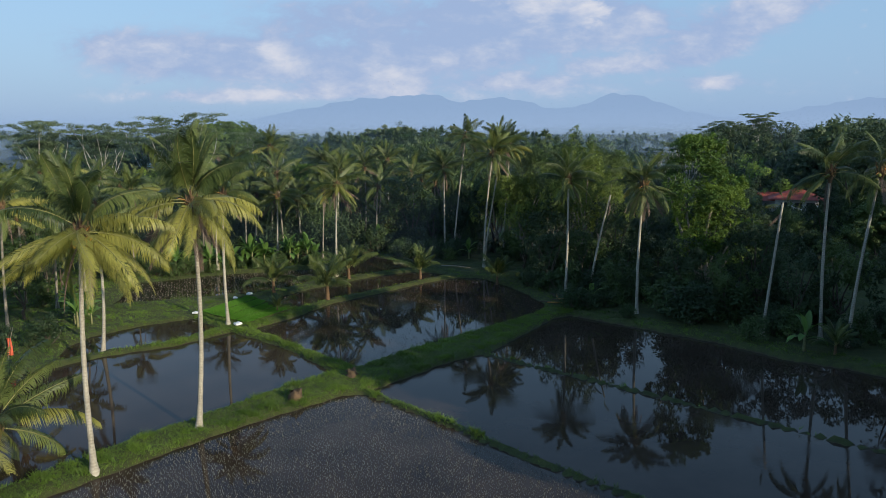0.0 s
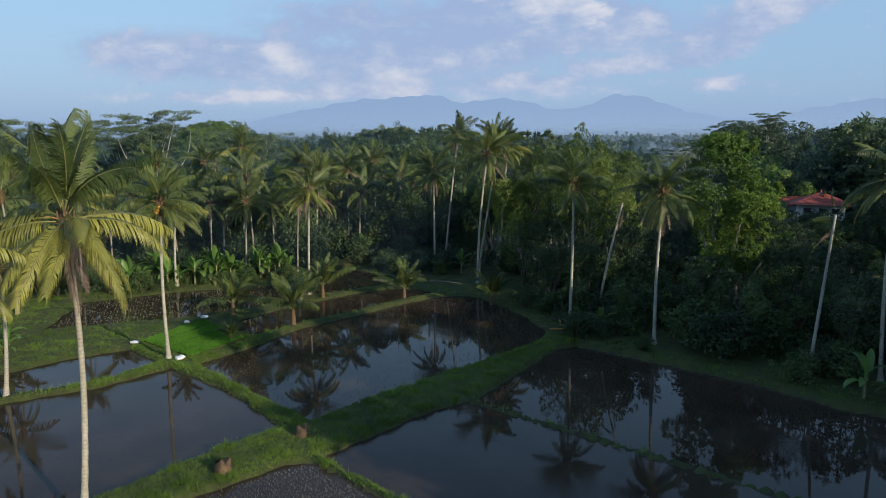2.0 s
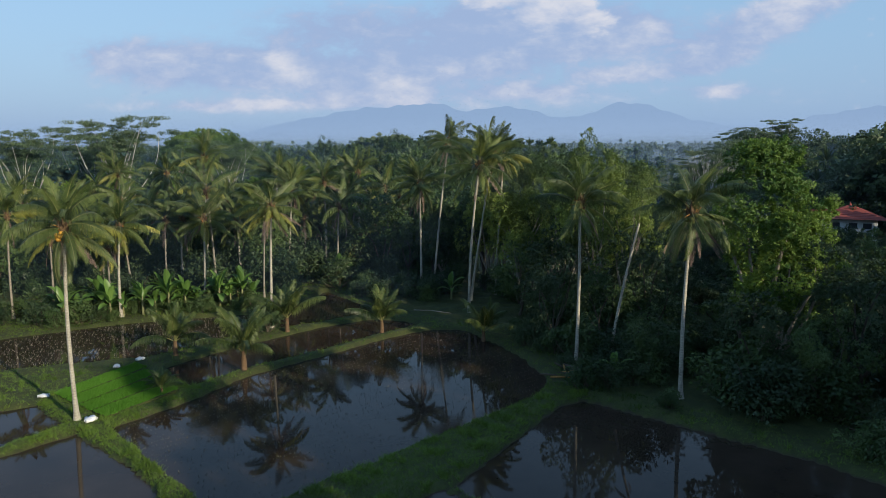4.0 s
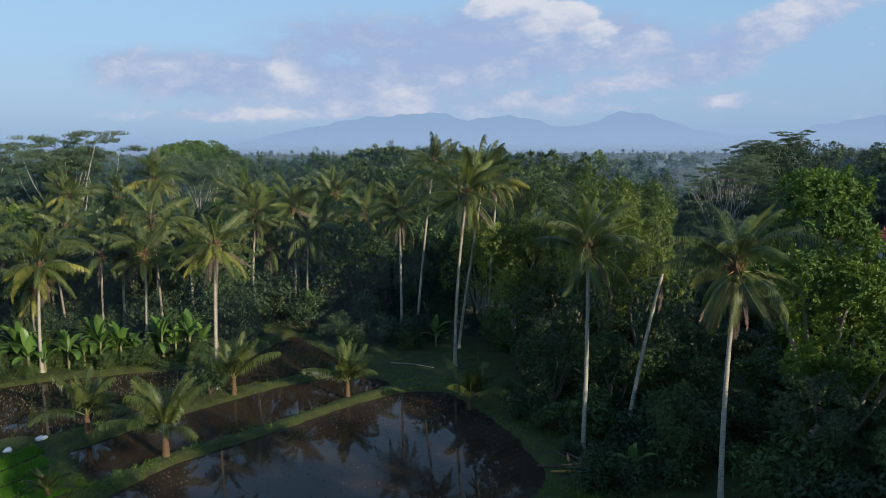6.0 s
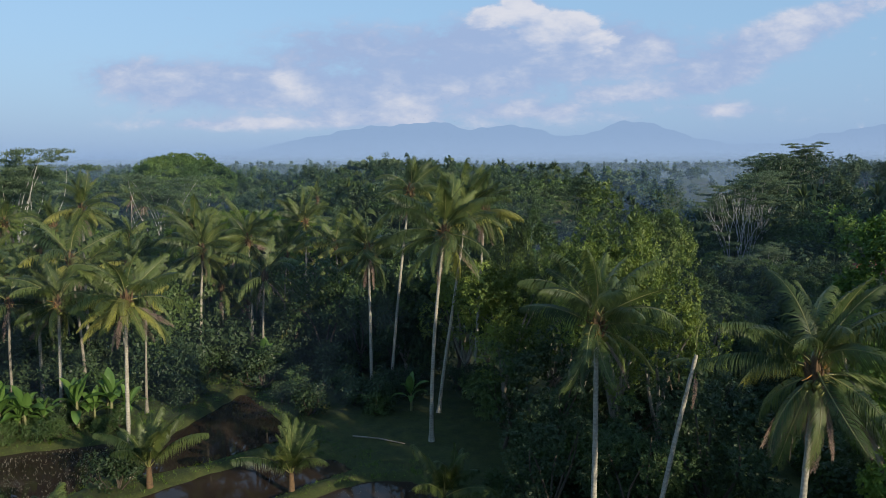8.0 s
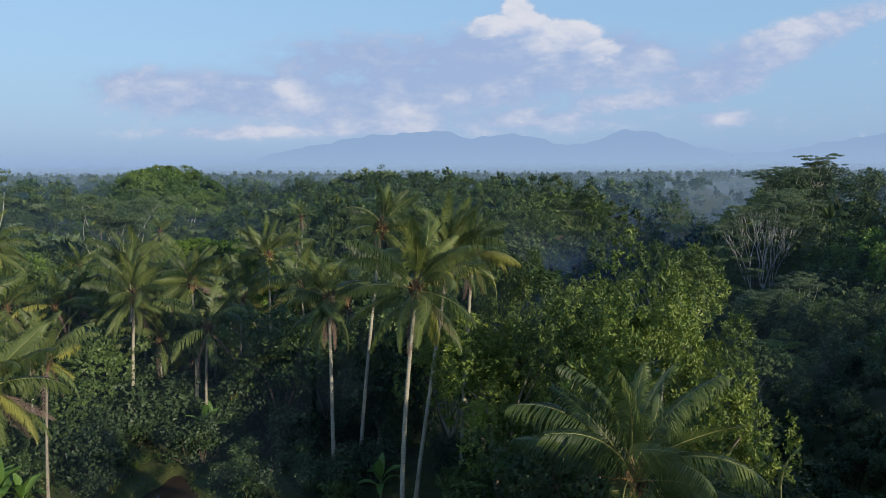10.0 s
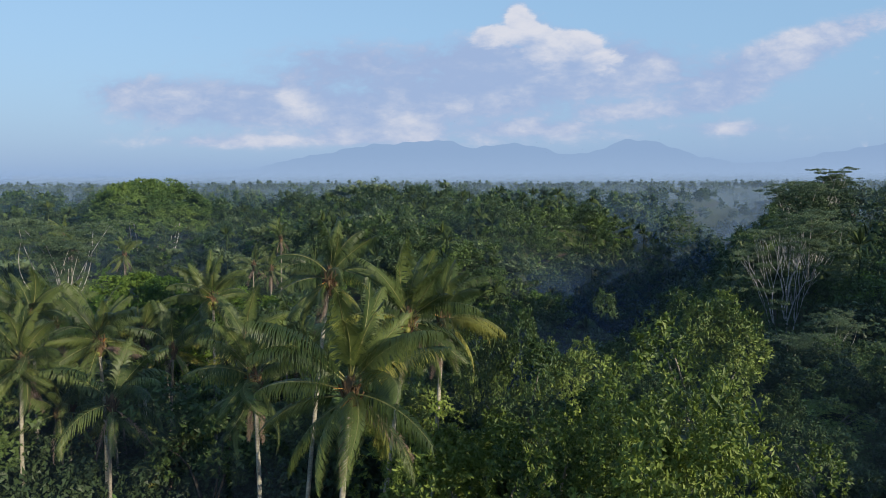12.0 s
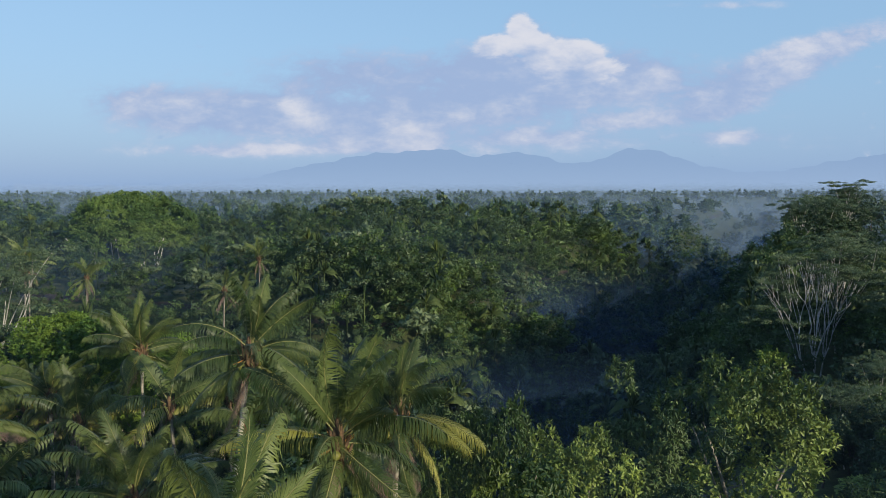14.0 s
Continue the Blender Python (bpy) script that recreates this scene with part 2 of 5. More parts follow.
def water_build(n):
    co = world_co(n)
    slow, fine = n.noise(co, 0.9, 2.0), n.noise(n.add("ShaderNodeMapping", {0: co, 3: (2.0, 5.0, 1.0)}).outputs[0], 1.6, 3.0, 0.6)
    mud = n.noise(co, 0.25, 4.0)
    col = n.ramp(mud, (0.3, (0.026, 0.018, 0.012)), (0.7, (0.052, 0.037, 0.026)))
    gust = n.smooth(n.noise(co, 0.13, 2.0), 0.5, 0.68)
    h = n.m("ADD", n.m("MULTIPLY", slow, 0.25), n.m("MULTIPLY", fine, n.m("ADD", 0.10, n.m("MULTIPLY", gust, 1.3))))
    return bsdf(n, col, n.m("ADD", 0.008, n.m("MULTIPLY", gust, 0.05)), bump(n, h, 0.045, 0.05), IOR=1.33, Specular_IOR_Level=0.25)


WATER = material("paddy_water", water_build)


def haze_sheet_mat(name, density, top, tone, gap=None, foot=-30.0):
    """A translucent sheet painting haze in its tone; thins out upwards, broken by wisps."""

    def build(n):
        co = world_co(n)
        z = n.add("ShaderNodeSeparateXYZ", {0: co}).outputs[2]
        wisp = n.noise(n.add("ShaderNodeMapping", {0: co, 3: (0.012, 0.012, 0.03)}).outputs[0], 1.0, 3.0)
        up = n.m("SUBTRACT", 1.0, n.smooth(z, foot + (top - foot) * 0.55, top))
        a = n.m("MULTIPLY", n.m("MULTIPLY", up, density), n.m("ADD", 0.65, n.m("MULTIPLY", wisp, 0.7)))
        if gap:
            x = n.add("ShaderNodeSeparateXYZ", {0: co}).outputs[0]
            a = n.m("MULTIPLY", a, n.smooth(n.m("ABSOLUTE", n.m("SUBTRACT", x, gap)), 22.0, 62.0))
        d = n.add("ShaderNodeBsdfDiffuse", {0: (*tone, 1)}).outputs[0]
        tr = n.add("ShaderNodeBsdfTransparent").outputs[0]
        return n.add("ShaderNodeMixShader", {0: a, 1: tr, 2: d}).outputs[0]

    return material(name, build)


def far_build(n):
    """The far range: distance haze painted as a pale blue glow."""
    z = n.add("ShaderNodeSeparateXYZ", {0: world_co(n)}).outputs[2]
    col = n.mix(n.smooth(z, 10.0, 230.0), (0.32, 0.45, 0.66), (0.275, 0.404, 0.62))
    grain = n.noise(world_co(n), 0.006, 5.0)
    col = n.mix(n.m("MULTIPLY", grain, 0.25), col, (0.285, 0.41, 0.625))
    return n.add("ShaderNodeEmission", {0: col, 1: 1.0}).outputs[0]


FAR = material("far_range_haze", far_build)

# ---- mesh tools ----
R = np.random.RandomState


def np_mesh(name, V, F, mat, smooth=False):
    """A mesh from arrays; all faces have the same number of corners."""
    V, F = np.asarray(V, np.float32), np.asarray(F, np.int32)
    me = bpy.data.meshes.new(name)
    me.vertices.add(len(V))
    me.vertices.foreach_set("co", V.ravel())
    k = F.shape[1]
    me.loops.add(F.size)
    me.polygons.add(len(F))
    me.loops.foreach_set("vertex_index", F.ravel())
    me.polygons.foreach_set("loop_start", np.arange(0, F.size, k, dtype=np.int32))
    if smooth:
        me.polygons.foreach_set("use_smooth", np.ones(len(F), bool))
    me.update(calc_edges=True)
    me.materials.append(mat)
    return me


def merge(parts):
    V, F, o = [], [], 0
    for v, f in parts:
        V.append(v)
        F.append(np.asarray(f) + o)
        o += len(v)
    return np.concatenate(V), np.concatenate(F)


def tris(F):
    F = np.asarray(F)
    return np.concatenate([F[:, :3], F[:, [0, 2, 3]]]) if F.shape[1] == 4 else F


def tube(P, rad, sides=8):
    """A tapered tube of quads along the points P."""
    P, rad = np.asarray(P, float), np.asarray(rad, float)
    T = np.gradient(P, axis=0)
    T /= np.linalg.norm(T, axis=1)[:, None]
    ref = np.where(np.abs(T[:, 2:3]) > 0.9, [[1.0, 0, 0]], [[0, 0, 1.0]])
    A = np.cross(T, ref)
    A /= np.linalg.norm(A, axis=1)[:, None]
    B = np.cross(T, A)
    ang = np.arange(sides) * 2 * np.pi / sides
    V = P[:, None] + rad[:, None, None] * (np.cos(ang)[None, :, None] * A[:, None] + np.sin(ang)[None, :, None] * B[:, None])
    i, j = np.meshgrid(np.arange(len(P) - 1), np.arange(sides), indexing="ij")
    a, b = i * sides + j, i * sides + (j + 1) % sides
    return V.reshape(-1, 3), np.stack([a, b, b + sides, a + sides], -1).reshape(-1, 4)


LEAF_DOME = leaf_mat("leaf_dome", (0.045, 0.09, 0.016), (0.18, 0.265, 0.042), 0.25)


def ball(c, r, sides=8, rings=5):
    th = np.linspace(0.02, np.pi - 0.02, rings + 1)
    P = np.stack([np.zeros_like(th), np.zeros_like(th), np.cos(th)], -1)
    V, F = tube(P, np.sin(th), sides)
    return V * r + np.asarray(c), F


def part(name, me, parent, label="", m=None):
    ob = new(name, me)
    ob.parent = parent
    if m is not None:
        ob.matrix_basis = m
    return tagged(ob, label)


def thing(name, label, category, group="", m=None, me=None, kind=""):
    ob = new(name, me)
    if me is None:
        ob.empty_display_size = 0.3
    if m is not None:
        ob.matrix_basis = m
    return tagged(ob, label, category, group, kind)


def at(x, y, z=0.0, turn=0.0, s=1.0, sz=None):
    return pose(x, y, z, 0, 0, turn) @ Matrix.Diagonal((s, s, sz or s, 1))


# ---- leaves and crowns ----


def leaves(C, D, length, width, rng, fold=0.25, single=False, N=None):
    """Folded pointed leaves, or small plain ones: at the points C, along the directions D."""
    n = len(C)
    D = D / (np.linalg.norm(D, axis=1)[:, None] + 1e-9)
    S = np.cross(D, rng.normal(size=(n, 3)) if N is None else N)
    S /= np.linalg.norm(S, axis=1)[:, None] + 1e-9
    U = np.cross(S, D)
    L = (length * rng.uniform(0.65, 1.3, n))[:, None]
    W = (width * rng.uniform(0.7, 1.25, n))[:, None]
    if single:
        V = np.stack([C + D * L, C + S * W * 0.62, C - S * W * 0.62], 1).reshape(-1, 3)
        return V, np.arange(n * 3).reshape(-1, 3)
    mid = C + D * L * 0.45 + U * L * 0.06
    V = np.stack([C, mid + S * W * 0.5 + U * W * fold, C + D * L - U * L * 0.05, mid - S * W * 0.5 + U * W * fold], 1).reshape(-1, 3)
    i = np.arange(n)[:, None] * 4
    return V, np.concatenate([i + [0, 1, 2], i + [0, 2, 3]])


def clumps(C, rad, per, length, width, rng, droop=0.35, flat=0.75, single=False):
    """Fuzzy bunches of leaves round the centres C."""
    n = len(C)
    d = rng.normal(size=(n * per, 3))
    d /= np.linalg.norm(d, axis=1)[:, None]
    r = rng.uniform(0.25, 1.0, n * per) ** 0.6
    P = np.repeat(C, per, 0) + d * (np.repeat(rad, per) * r)[:, None] * [1, 1, flat]
    N = d + rng.normal(size=d.shape) * 0.4 + [0, 0, 0.35]
    D = np.cross(N, rng.normal(size=d.shape))
    D /= np.linalg.norm(D, axis=1)[:, None]
    D += d * 0.45
    D[:, 2] -= droop
    return leaves(P, D, length, width, rng, single=single, N=N)


def dome_centres(n, rx, rz, z0, rng, inner=0.5, lump=0.35, under=-0.35):
    """Centres of bunches in a lumpy, gappy crown."""
    out = []
    ph = rng.uniform(0, 6.28, 6)
    while len(out) < n:
        d = rng.normal(size=3)
        d /= np.linalg.norm(d)
        if d[2] < under:
            continue
        az = math.atan2(d[1], d[0])
        k = 1 + lump * (0.5 * math.sin(3 * az + ph[0] + 2 * d[2]) + 0.35 * math.sin(5 * az + ph[1] - 4 * d[2]) + 0.3 * math.sin(7 * d[2] + ph[2] + az))
        out.append(d * rng.uniform(inner, 1.0) * k * [rx, rx, rz] + [0, 0, z0])
    return np.array(out)


def branch(p, q, r0, r1, rng, sag=0.0, seg=5, sides=5):
    p, q = np.asarray(p, float), np.asarray(q, float)
    s = np.linspace(0, 1, seg + 1)[:, None]
    P = p + (q - p) * s + np.sin(s * np.pi) * rng.normal(size=3) * 0.07 * np.linalg.norm(q - p)
    P[:, 2] += (s[:, 0] ** 2 - s[:, 0]) * sag
    return tube(P, r0 + (r1 - r0) * s[:, 0], sides)


def broadleaf(label, seed, h, rx, foot, lobes, n, per, leaf, width, mat, bark, lump=0.35, droop=0.35, limbs=5, inner=0.6, tall=None, single=False, tuft=1.0, taper=0.0, flat=1.0, under=-0.35, name="tree"):
    """A tree or tall bush with a trunk, limbs and a leafy crown, standing at the origin."""
    rng = R(seed)
    root = thing(name, label, name)
    rz = tall or (h - foot) / 2
    # leaf tufts on the skins of round lobes, with dark gaps between them
    mid = np.array([0, 0, (h + foot) / 2])
    B = dome_centres(lobes, rx * 0.84, rz * 0.88, mid[2], rng, inner, lump, under)
    B[:, :2] *= 1 - taper * np.clip((B[:, 2:] - mid[2]) / rz, 0, 1)
    size = rng.uniform(0.18, 0.34, lobes) * rx * tuft
    near = np.repeat(np.arange(lobes), n)
    d = rng.normal(size=(lobes * n, 3))
    d /= np.linalg.norm(d, axis=1)[:, None]
    out = (B - mid) / (np.linalg.norm(B - mid, axis=1)[:, None] + 1e-6)
    back = (d * out[near]).sum(1)
    d = np.where((back < -0.35)[:, None], d - 2 * back[:, None] * out[near], d)
    C = B[near] + d * (size[near] * rng.uniform(0.75, 1.1, len(d)))[:, None] * [1, 1, flat]
    D = np.repeat(d + out[near] * 0.35 + [0, 0, 0.35], per, 0)
    N = D + rng.normal(size=D.shape) * 0.35
    D = D * 0.35 + rng.normal(size=D.shape) * 0.75
    D[:, 2] -= droop
    V, F = leaves(np.repeat(C, per, 0) + rng.normal(size=D.shape) * leaf * 0.25, D, leaf, width, rng, single=single, N=N)
    fork = np.array([rng.normal() * 0.3, rng.normal() * 0.3, foot * 0.9])
    r0 = 0.022 * h
    part("trunk", np_mesh("trunk", *branch((0, 0, -0.3), fork, r0, r0 * 0.7, rng, seg=8, sides=8), bark, True), root)
    for i in range(limbs):
        a = 6.283 * i / limbs + rng.normal() * 0.3
        q = (math.cos(a) * rx * 0.55, math.sin(a) * rx * 0.55, foot + (h - foot) * rng.uniform(0.35, 0.75))
        part("limb", np_mesh("limb", *branch(fork, q, r0 * 0.55, r0 * 0.12, rng, sag=-1.0), bark, True), root)
    part("crown", np_mesh("crown", V, F, mat), root)
    return root


def umbrella(label, seed, h, rx, foot, n, per, leaf, mat, bark, layers=4, limbs=7, thick=0.008, tiers=3):
    """A tree with flat, layered sprays of fine foliage on pale spreading limbs."""
    rng = R(seed)
    root = thing("tree", label, "tree")
    fork = np.array([0, 0, foot * 0.55])
    r0 = thick * h
    part("trunk", np_mesh("trunk", *branch((0, 0, -0.3), fork, r0, r0 * 0.8, rng, seg=6), bark, True), root)
    C = []
    for i in range(limbs):
        a = 6.283 * i / limbs + rng.normal() * 0.35
        top = foot + (h - foot) * (1 - 0.5 * (i % layers) / layers) * rng.uniform(0.9, 1.0)
        k = rng.uniform(0.45, 0.8) * rx
        q = np.array([math.cos(a) * k, math.sin(a) * k, top])
        part("limb", np_mesh("limb", *branch(fork, q, r0 * 0.6, r0 * 0.14, rng, sag=-h * 0.10, seg=8), bark, True), root)
        for tier in range(tiers):
            c = q * [1 - 0.3 * tier, 1 - 0.3 * tier, 1] + [0, 0, 0.5 - 1.5 * tier * rng.uniform(0.5, 1.2)]
            for _ in range(n // limbs // tiers):
                t = rng.uniform(0, 6.283)
                rr = rx * (0.46 - 0.08 * tier) * math.sqrt(rng.uniform())
                C.append(c + [math.cos(t) * rr, math.sin(t) * rr, rng.normal() * 0.15 - 0.05 * rr])
    C = np.array(C)
    V, F = clumps(C, rng.uniform(0.5, 1.1, len(C)) * rx * 0.17, per, leaf, leaf * 0.5, rng, 0.1, 0.27, single=True)
    part("crown", np_mesh("crown", V, F, mat), root)
    return root


def shrub_mesh(name, seed, h, rx, n, per, leaf, width, mat, droop=0.2):
    """The leaves and the stems of a shrub."""
    rng = R(seed)
    C = dome_centres(n, rx * 0.85, h * 0.5, h * 0.48, rng, 0.35, 0.4, -0.9)
    C[:, 2] = np.maximum(C[:, 2], 0.15)
    sticks = merge([branch((0, 0, -0.1), C[i], 0.05, 0.02, rng, seg=3, sides=4) for i in range(0, len(C), 4)])
    V, F = clumps(C, rng.uniform(0.12, 0.24, n) * (rx + h * 0.5), per, leaf, width, rng, droop, single=True)
    return np_mesh(name, V, F, mat), np_mesh("stem", *sticks, BARK_DARK)


# ---- palms ----


def frond_mesh(name, seed, a0, bend, length, pairs, mat, hang=0.8, leaf=0.95, wide=0.055, spread=1.0):
    """One feathery palm leaf, growing out of the origin along +x: a bare stalk, then narrow leaflets that point forward and hang."""
    rng = R(seed)
    seg = 14
    s = np.linspace(0, 1, seg + 1)
    el = radians(a0) - radians(bend) * s ** 1.35
    side = rng.normal() * 0.16
    step = length / seg
    d = np.stack([np.cos(el) * np.cos(side * s), np.cos(el) * np.sin(side * s), np.sin(el)], -1)
    P = np.concatenate([[[0, 0, 0]], np.cumsum(d[:-1] * step, 0)])
    skip = 1 if pairs > 30 else 2
    rachis = tube(P[::skip], (0.036 * (1 - s) ** 0.9 + 0.006)[::skip], 4 if pairs > 30 else 3)
    k = np.linspace(0.17, 0.995, pairs)
    k = np.concatenate([k, k]) + rng.uniform(-0.006, 0.006, 2 * pairs)
    sg = np.repeat([1.0, -1.0], pairs)
    Q = np.stack([np.interp(k, s, P[:, i]) for i in range(3)], -1)
    T = np.stack([np.interp(k, s, d[:, i]) for i in range(3)], -1)
    T /= np.linalg.norm(T, axis=1)[:, None]
    S = np.cross(T, [0, 0, 1.0]) + np.array([0, -1e-4, 0])
    S /= np.linalg.norm(S, axis=1)[:, None]
    up = np.cross(S, T)
    ln = leaf * (0.35 + 0.75 * np.sin(np.clip(0.12 + k * 0.86, 0, 1) * np.pi) ** 0.8) * rng.uniform(0.85, 1.1, 2 * pairs)
    ln *= np.where(rng.uniform(size=2 * pairs) < 0.06, 0.4, 1.0)
    # neighbouring leaflets hang together in tufts
    wave = 0.5 * np.sin(k * 23 + sg * 1.3 + seed) + 0.35 * np.sin(k * 51 - sg + 2.1 * seed)
    drop = hang * (1 + 0.38 * wave + 0.14 * rng.normal(size=2 * pairs))
    fwd = 0.75 + 0.9 * k ** 2
    D = S * (sg * spread)[:, None] + T * fwd[:, None] + up * (0.28 - 0.2 * k)[:, None] + T * (0.10 * wave)[:, None]
    D /= np.linalg.norm(D, axis=1)[:, None]
    g = np.array([0, 0, -1.0])
    D2 = D + g * (drop * 0.8)[:, None]
    D2 /= np.linalg.norm(D2, axis=1)[:, None]
    D3 = D + g * (drop * 2.4)[:, None]
    D3 /= np.linalg.norm(D3, axis=1)[:, None]
    W = T * wide * 0.5
    m1 = Q + D * (ln * 0.30)[:, None]
    m2 = m1 + D2 * (ln * 0.34)[:, None]
    tip = m2 + D3 * (ln * 0.40)[:, None]
    V = np.stack([Q - W * 0.6, Q + W * 0.6, m1 + W, m1 - W, m2 + W * 0.85, m2 - W * 0.85, tip], 1).reshape(-1, 3)
    i = np.arange(2 * pairs)[:, None] * 7
    F = np.concatenate([i + [0, 1, 2], i + [0, 2, 3], i + [3, 2, 4], i + [3, 4, 5], i + [5, 4, 6]])
    V2, F2 = merge([(V, F), (rachis[0], tris(rachis[1]))])
    me = np_mesh(name, V2, F2, mat)
    if mat != FROND_DEAD:
        me.materials.append(RACHIS)
        me.polygons.foreach_set("material_index", (np.arange(len(F2)) >= len(F)).astype(np.int32))
    return me


def frond_set(pairs, leaf_w):
    S = {}
    for i in range(3):
        S["up", i] = frond_mesh("frond", 11 + i, 88 - 3 * i, 22 + 12 * i, 3.7, pairs, FROND_GREEN, 0.35, 0.75, leaf_w, 0.55)
        S["high", i] = frond_mesh("frond", 21 + i, 76 - 6 * i, 46 + 16 * i, 4.2, pairs, FROND_GREEN, 1.35, 1.05, leaf_w, 0.8)
        S["mid", i] = frond_mesh("frond", 31 + i, 54 - 8 * i, 58 + 14 * i, 4.3, pairs, FROND_GREEN, 2.3, 1.1, leaf_w)
        S["low", i] = frond_mesh("frond", 41 + i, 18 - 9 * i, 48 + 14 * i, 4.2, pairs, FROND_GREEN, 2.6, 1.1, leaf_w)
        S["hang", i] = frond_mesh("frond", 81 + i, -22 - 10 * i, 42 + 8 * i, 4.0, pairs, FROND_GREEN, 2.2, 1.0, leaf_w)
        S["gold", i] = frond_mesh("frond", 51 + i, -18 - 10 * i, 48 + 6 * i, 4.1, pairs, FROND_GOLD, 2.2, 1.0, leaf_w)
        S["goldmid", i] = frond_mesh("frond", 71 + i, 20 - 9 * i, 54 + 12 * i, 4.3, pairs, FROND_GOLD, 2.5, 1.1, leaf_w)
        S["dead", i] = frond_mesh("frond", 61 + i, -60 - 8 * i, 22, 3.4, max(12, pairs // 2), FROND_DEAD, 0.8, 0.55, leaf_w)
    return S


RACHIS = plain_mat("frond_stalk", (0.12, 0.13, 0.04), (0.26, 0.25, 0.085), 5.0, 0.5)
SHEATH = plain_mat("leaf_sheath", (0.055, 0.036, 0.02), (0.19, 0.115, 0.055), 7.0, 0.9, 0.8)
FINE = frond_set(76, 0.046)
ROUGH = frond_set(24, 0.12)


def heart_mesh(seed):
    """The fibrous crown heart: stub leaf bases round the top of the trunk."""
    rng = R(seed)
    P = [tube([(0, 0, -0.9), (0, 0, -0.3), (0, 0, 0.25), (0, 0, 0.7)], [0.13, 0.24, 0.2, 0.05], 8)]
    for i in range(11):
        a = i * 2.4
        q = np.array([math.cos(a), math.sin(a), 0])
        P.append(tube([q * 0.16 + [0, 0, -0.6 + 0.06 * i], q * 0.3 + [0, 0, -0.35 + 0.06 * i], q * rng.uniform(0.34, 0.46) + [0, 0, -0.05 + 0.07 * i]], [0.08, 0.06, 0.03], 5))
    V, F = merge(P)
    return np_mesh("leaf_sheath", V, F, SHEATH, True)


HEARTS = [heart_mesh(3), heart_mesh(4)]
NUT_ME = {k: np_mesh("coconut", *ball((0, 0, 0), 0.15, 7, 5), m, True) for k, m in (("ripe", NUT), ("green", NUT_GREEN))}


def stalk_mesh(seed):
    rng = R(seed)
    P = []
    for i in range(9):
        a = rng.uniform(0, 6.28)
        q = np.array([math.cos(a), math.sin(a), 0.0]) * rng.uniform(0.35, 0.8) + [0, 0, rng.uniform(-0.5, 0.55)]
        P.append(branch((0, 0, 0), q, 0.035, 0.012, rng, seg=3, sides=4))
    V, F = merge(P)
    return np_mesh("fruit_stalk", V, F, STALK)


STALKS = [stalk_mesh(5), stalk_mesh(6)]


def trunk_mesh(dx, dy, h, seed, r=0.15, bow=0.12, fine=True):
    """A slender ringed trunk from the origin to (dx, dy, h), swollen at its foot."""
    rng = R(seed)
    s = np.linspace(0, 1, 34)
    w = s ** 1.35
    P = np.stack([dx * w + bow * rng.normal() * np.sin(s * np.pi), dy * w + bow * rng.normal() * np.sin(s * np.pi), -0.25 + (h + 0.25) * s], -1)
    rad = r * (1 - 0.38 * s) + 0.16 * np.exp(-s * h / 0.5) + 0.008 * np.sin(np.arange(34) * 2.4)
    return np_mesh("trunk", *(tube(P, rad, 10) if fine else tube(P[::3], rad[::3], 6)), PALM_BARK if fine else BARK_GREY, True)


def palm(x, y, z, dx, dy, h, seed, label, fine=True, fronds=24, size=1.0, gold=0.12, dead=2, nuts=5, ripe=False, group="coconut palms"):
    """A coconut palm: foot at (x, y, z), crown at (dx, dy, h) from there."""
    rng = R(seed)
    root = thing("coconut_palm", label, "palm tree", group, pose(x, y, z))
    part("trunk", trunk_mesh(dx, dy, h, seed, 0.145 * (0.8 + 0.2 * size), fine=fine), root)
    S = FINE if fine else ROUGH
    top = Vector((dx, dy, h))
    for i in range(fronds + dead):
        f = i / max(1, fronds - 1)
        az = i * 137.5 + rng.normal() * 14
        k = "up" if f < 0.14 else "high" if f < 0.36 else "mid" if f < 0.58 else "low" if f < 0.80 else "hang"
        if k in ("mid", "low", "hang") and rng.uniform() < gold * (1.8 if k != "mid" else 0.8):
            k = "gold" if k == "hang" else "goldmid"
        if i >= fronds:
            k = "dead"
        m = Matrix.Translation(top + Vector((0, 0, 0.30 - 0.55 * f))) @ pose(0, 0, 0, 0, 0, az) @ pose(0, 0, 0, rng.normal() * 26, rng.normal() * 10, 0)
        m = m @ Matrix.Scale(size * rng.uniform(0.74, 0.95), 4)
        part("frond", S[k, int(rng.randint(3))], root, {"gold": "yellowing frond", "goldmid": "yellowing frond", "dead": "dry brown hanging frond"}.get(k, ""), m)
    if fronds > 4:
        part("leaf_sheath", HEARTS[seed % 2], root, "brown fibrous leaf bases", Matrix.Translation(top))
    if nuts:
        part("fruit_stalk", STALKS[seed % 2], root, "orange-brown fruit stalks", Matrix.Translation(top + Vector((0, 0, -0.1))))
    for i in range(nuts):
        a = rng.uniform(0, 6.28)
        part("coconut", NUT_ME["ripe" if ripe else "green"], root, "", Matrix.Translation(top + Vector((math.cos(a) * 0.38, math.sin(a) * 0.38, rng.uniform(-0.75, -0.25)))))
    return root


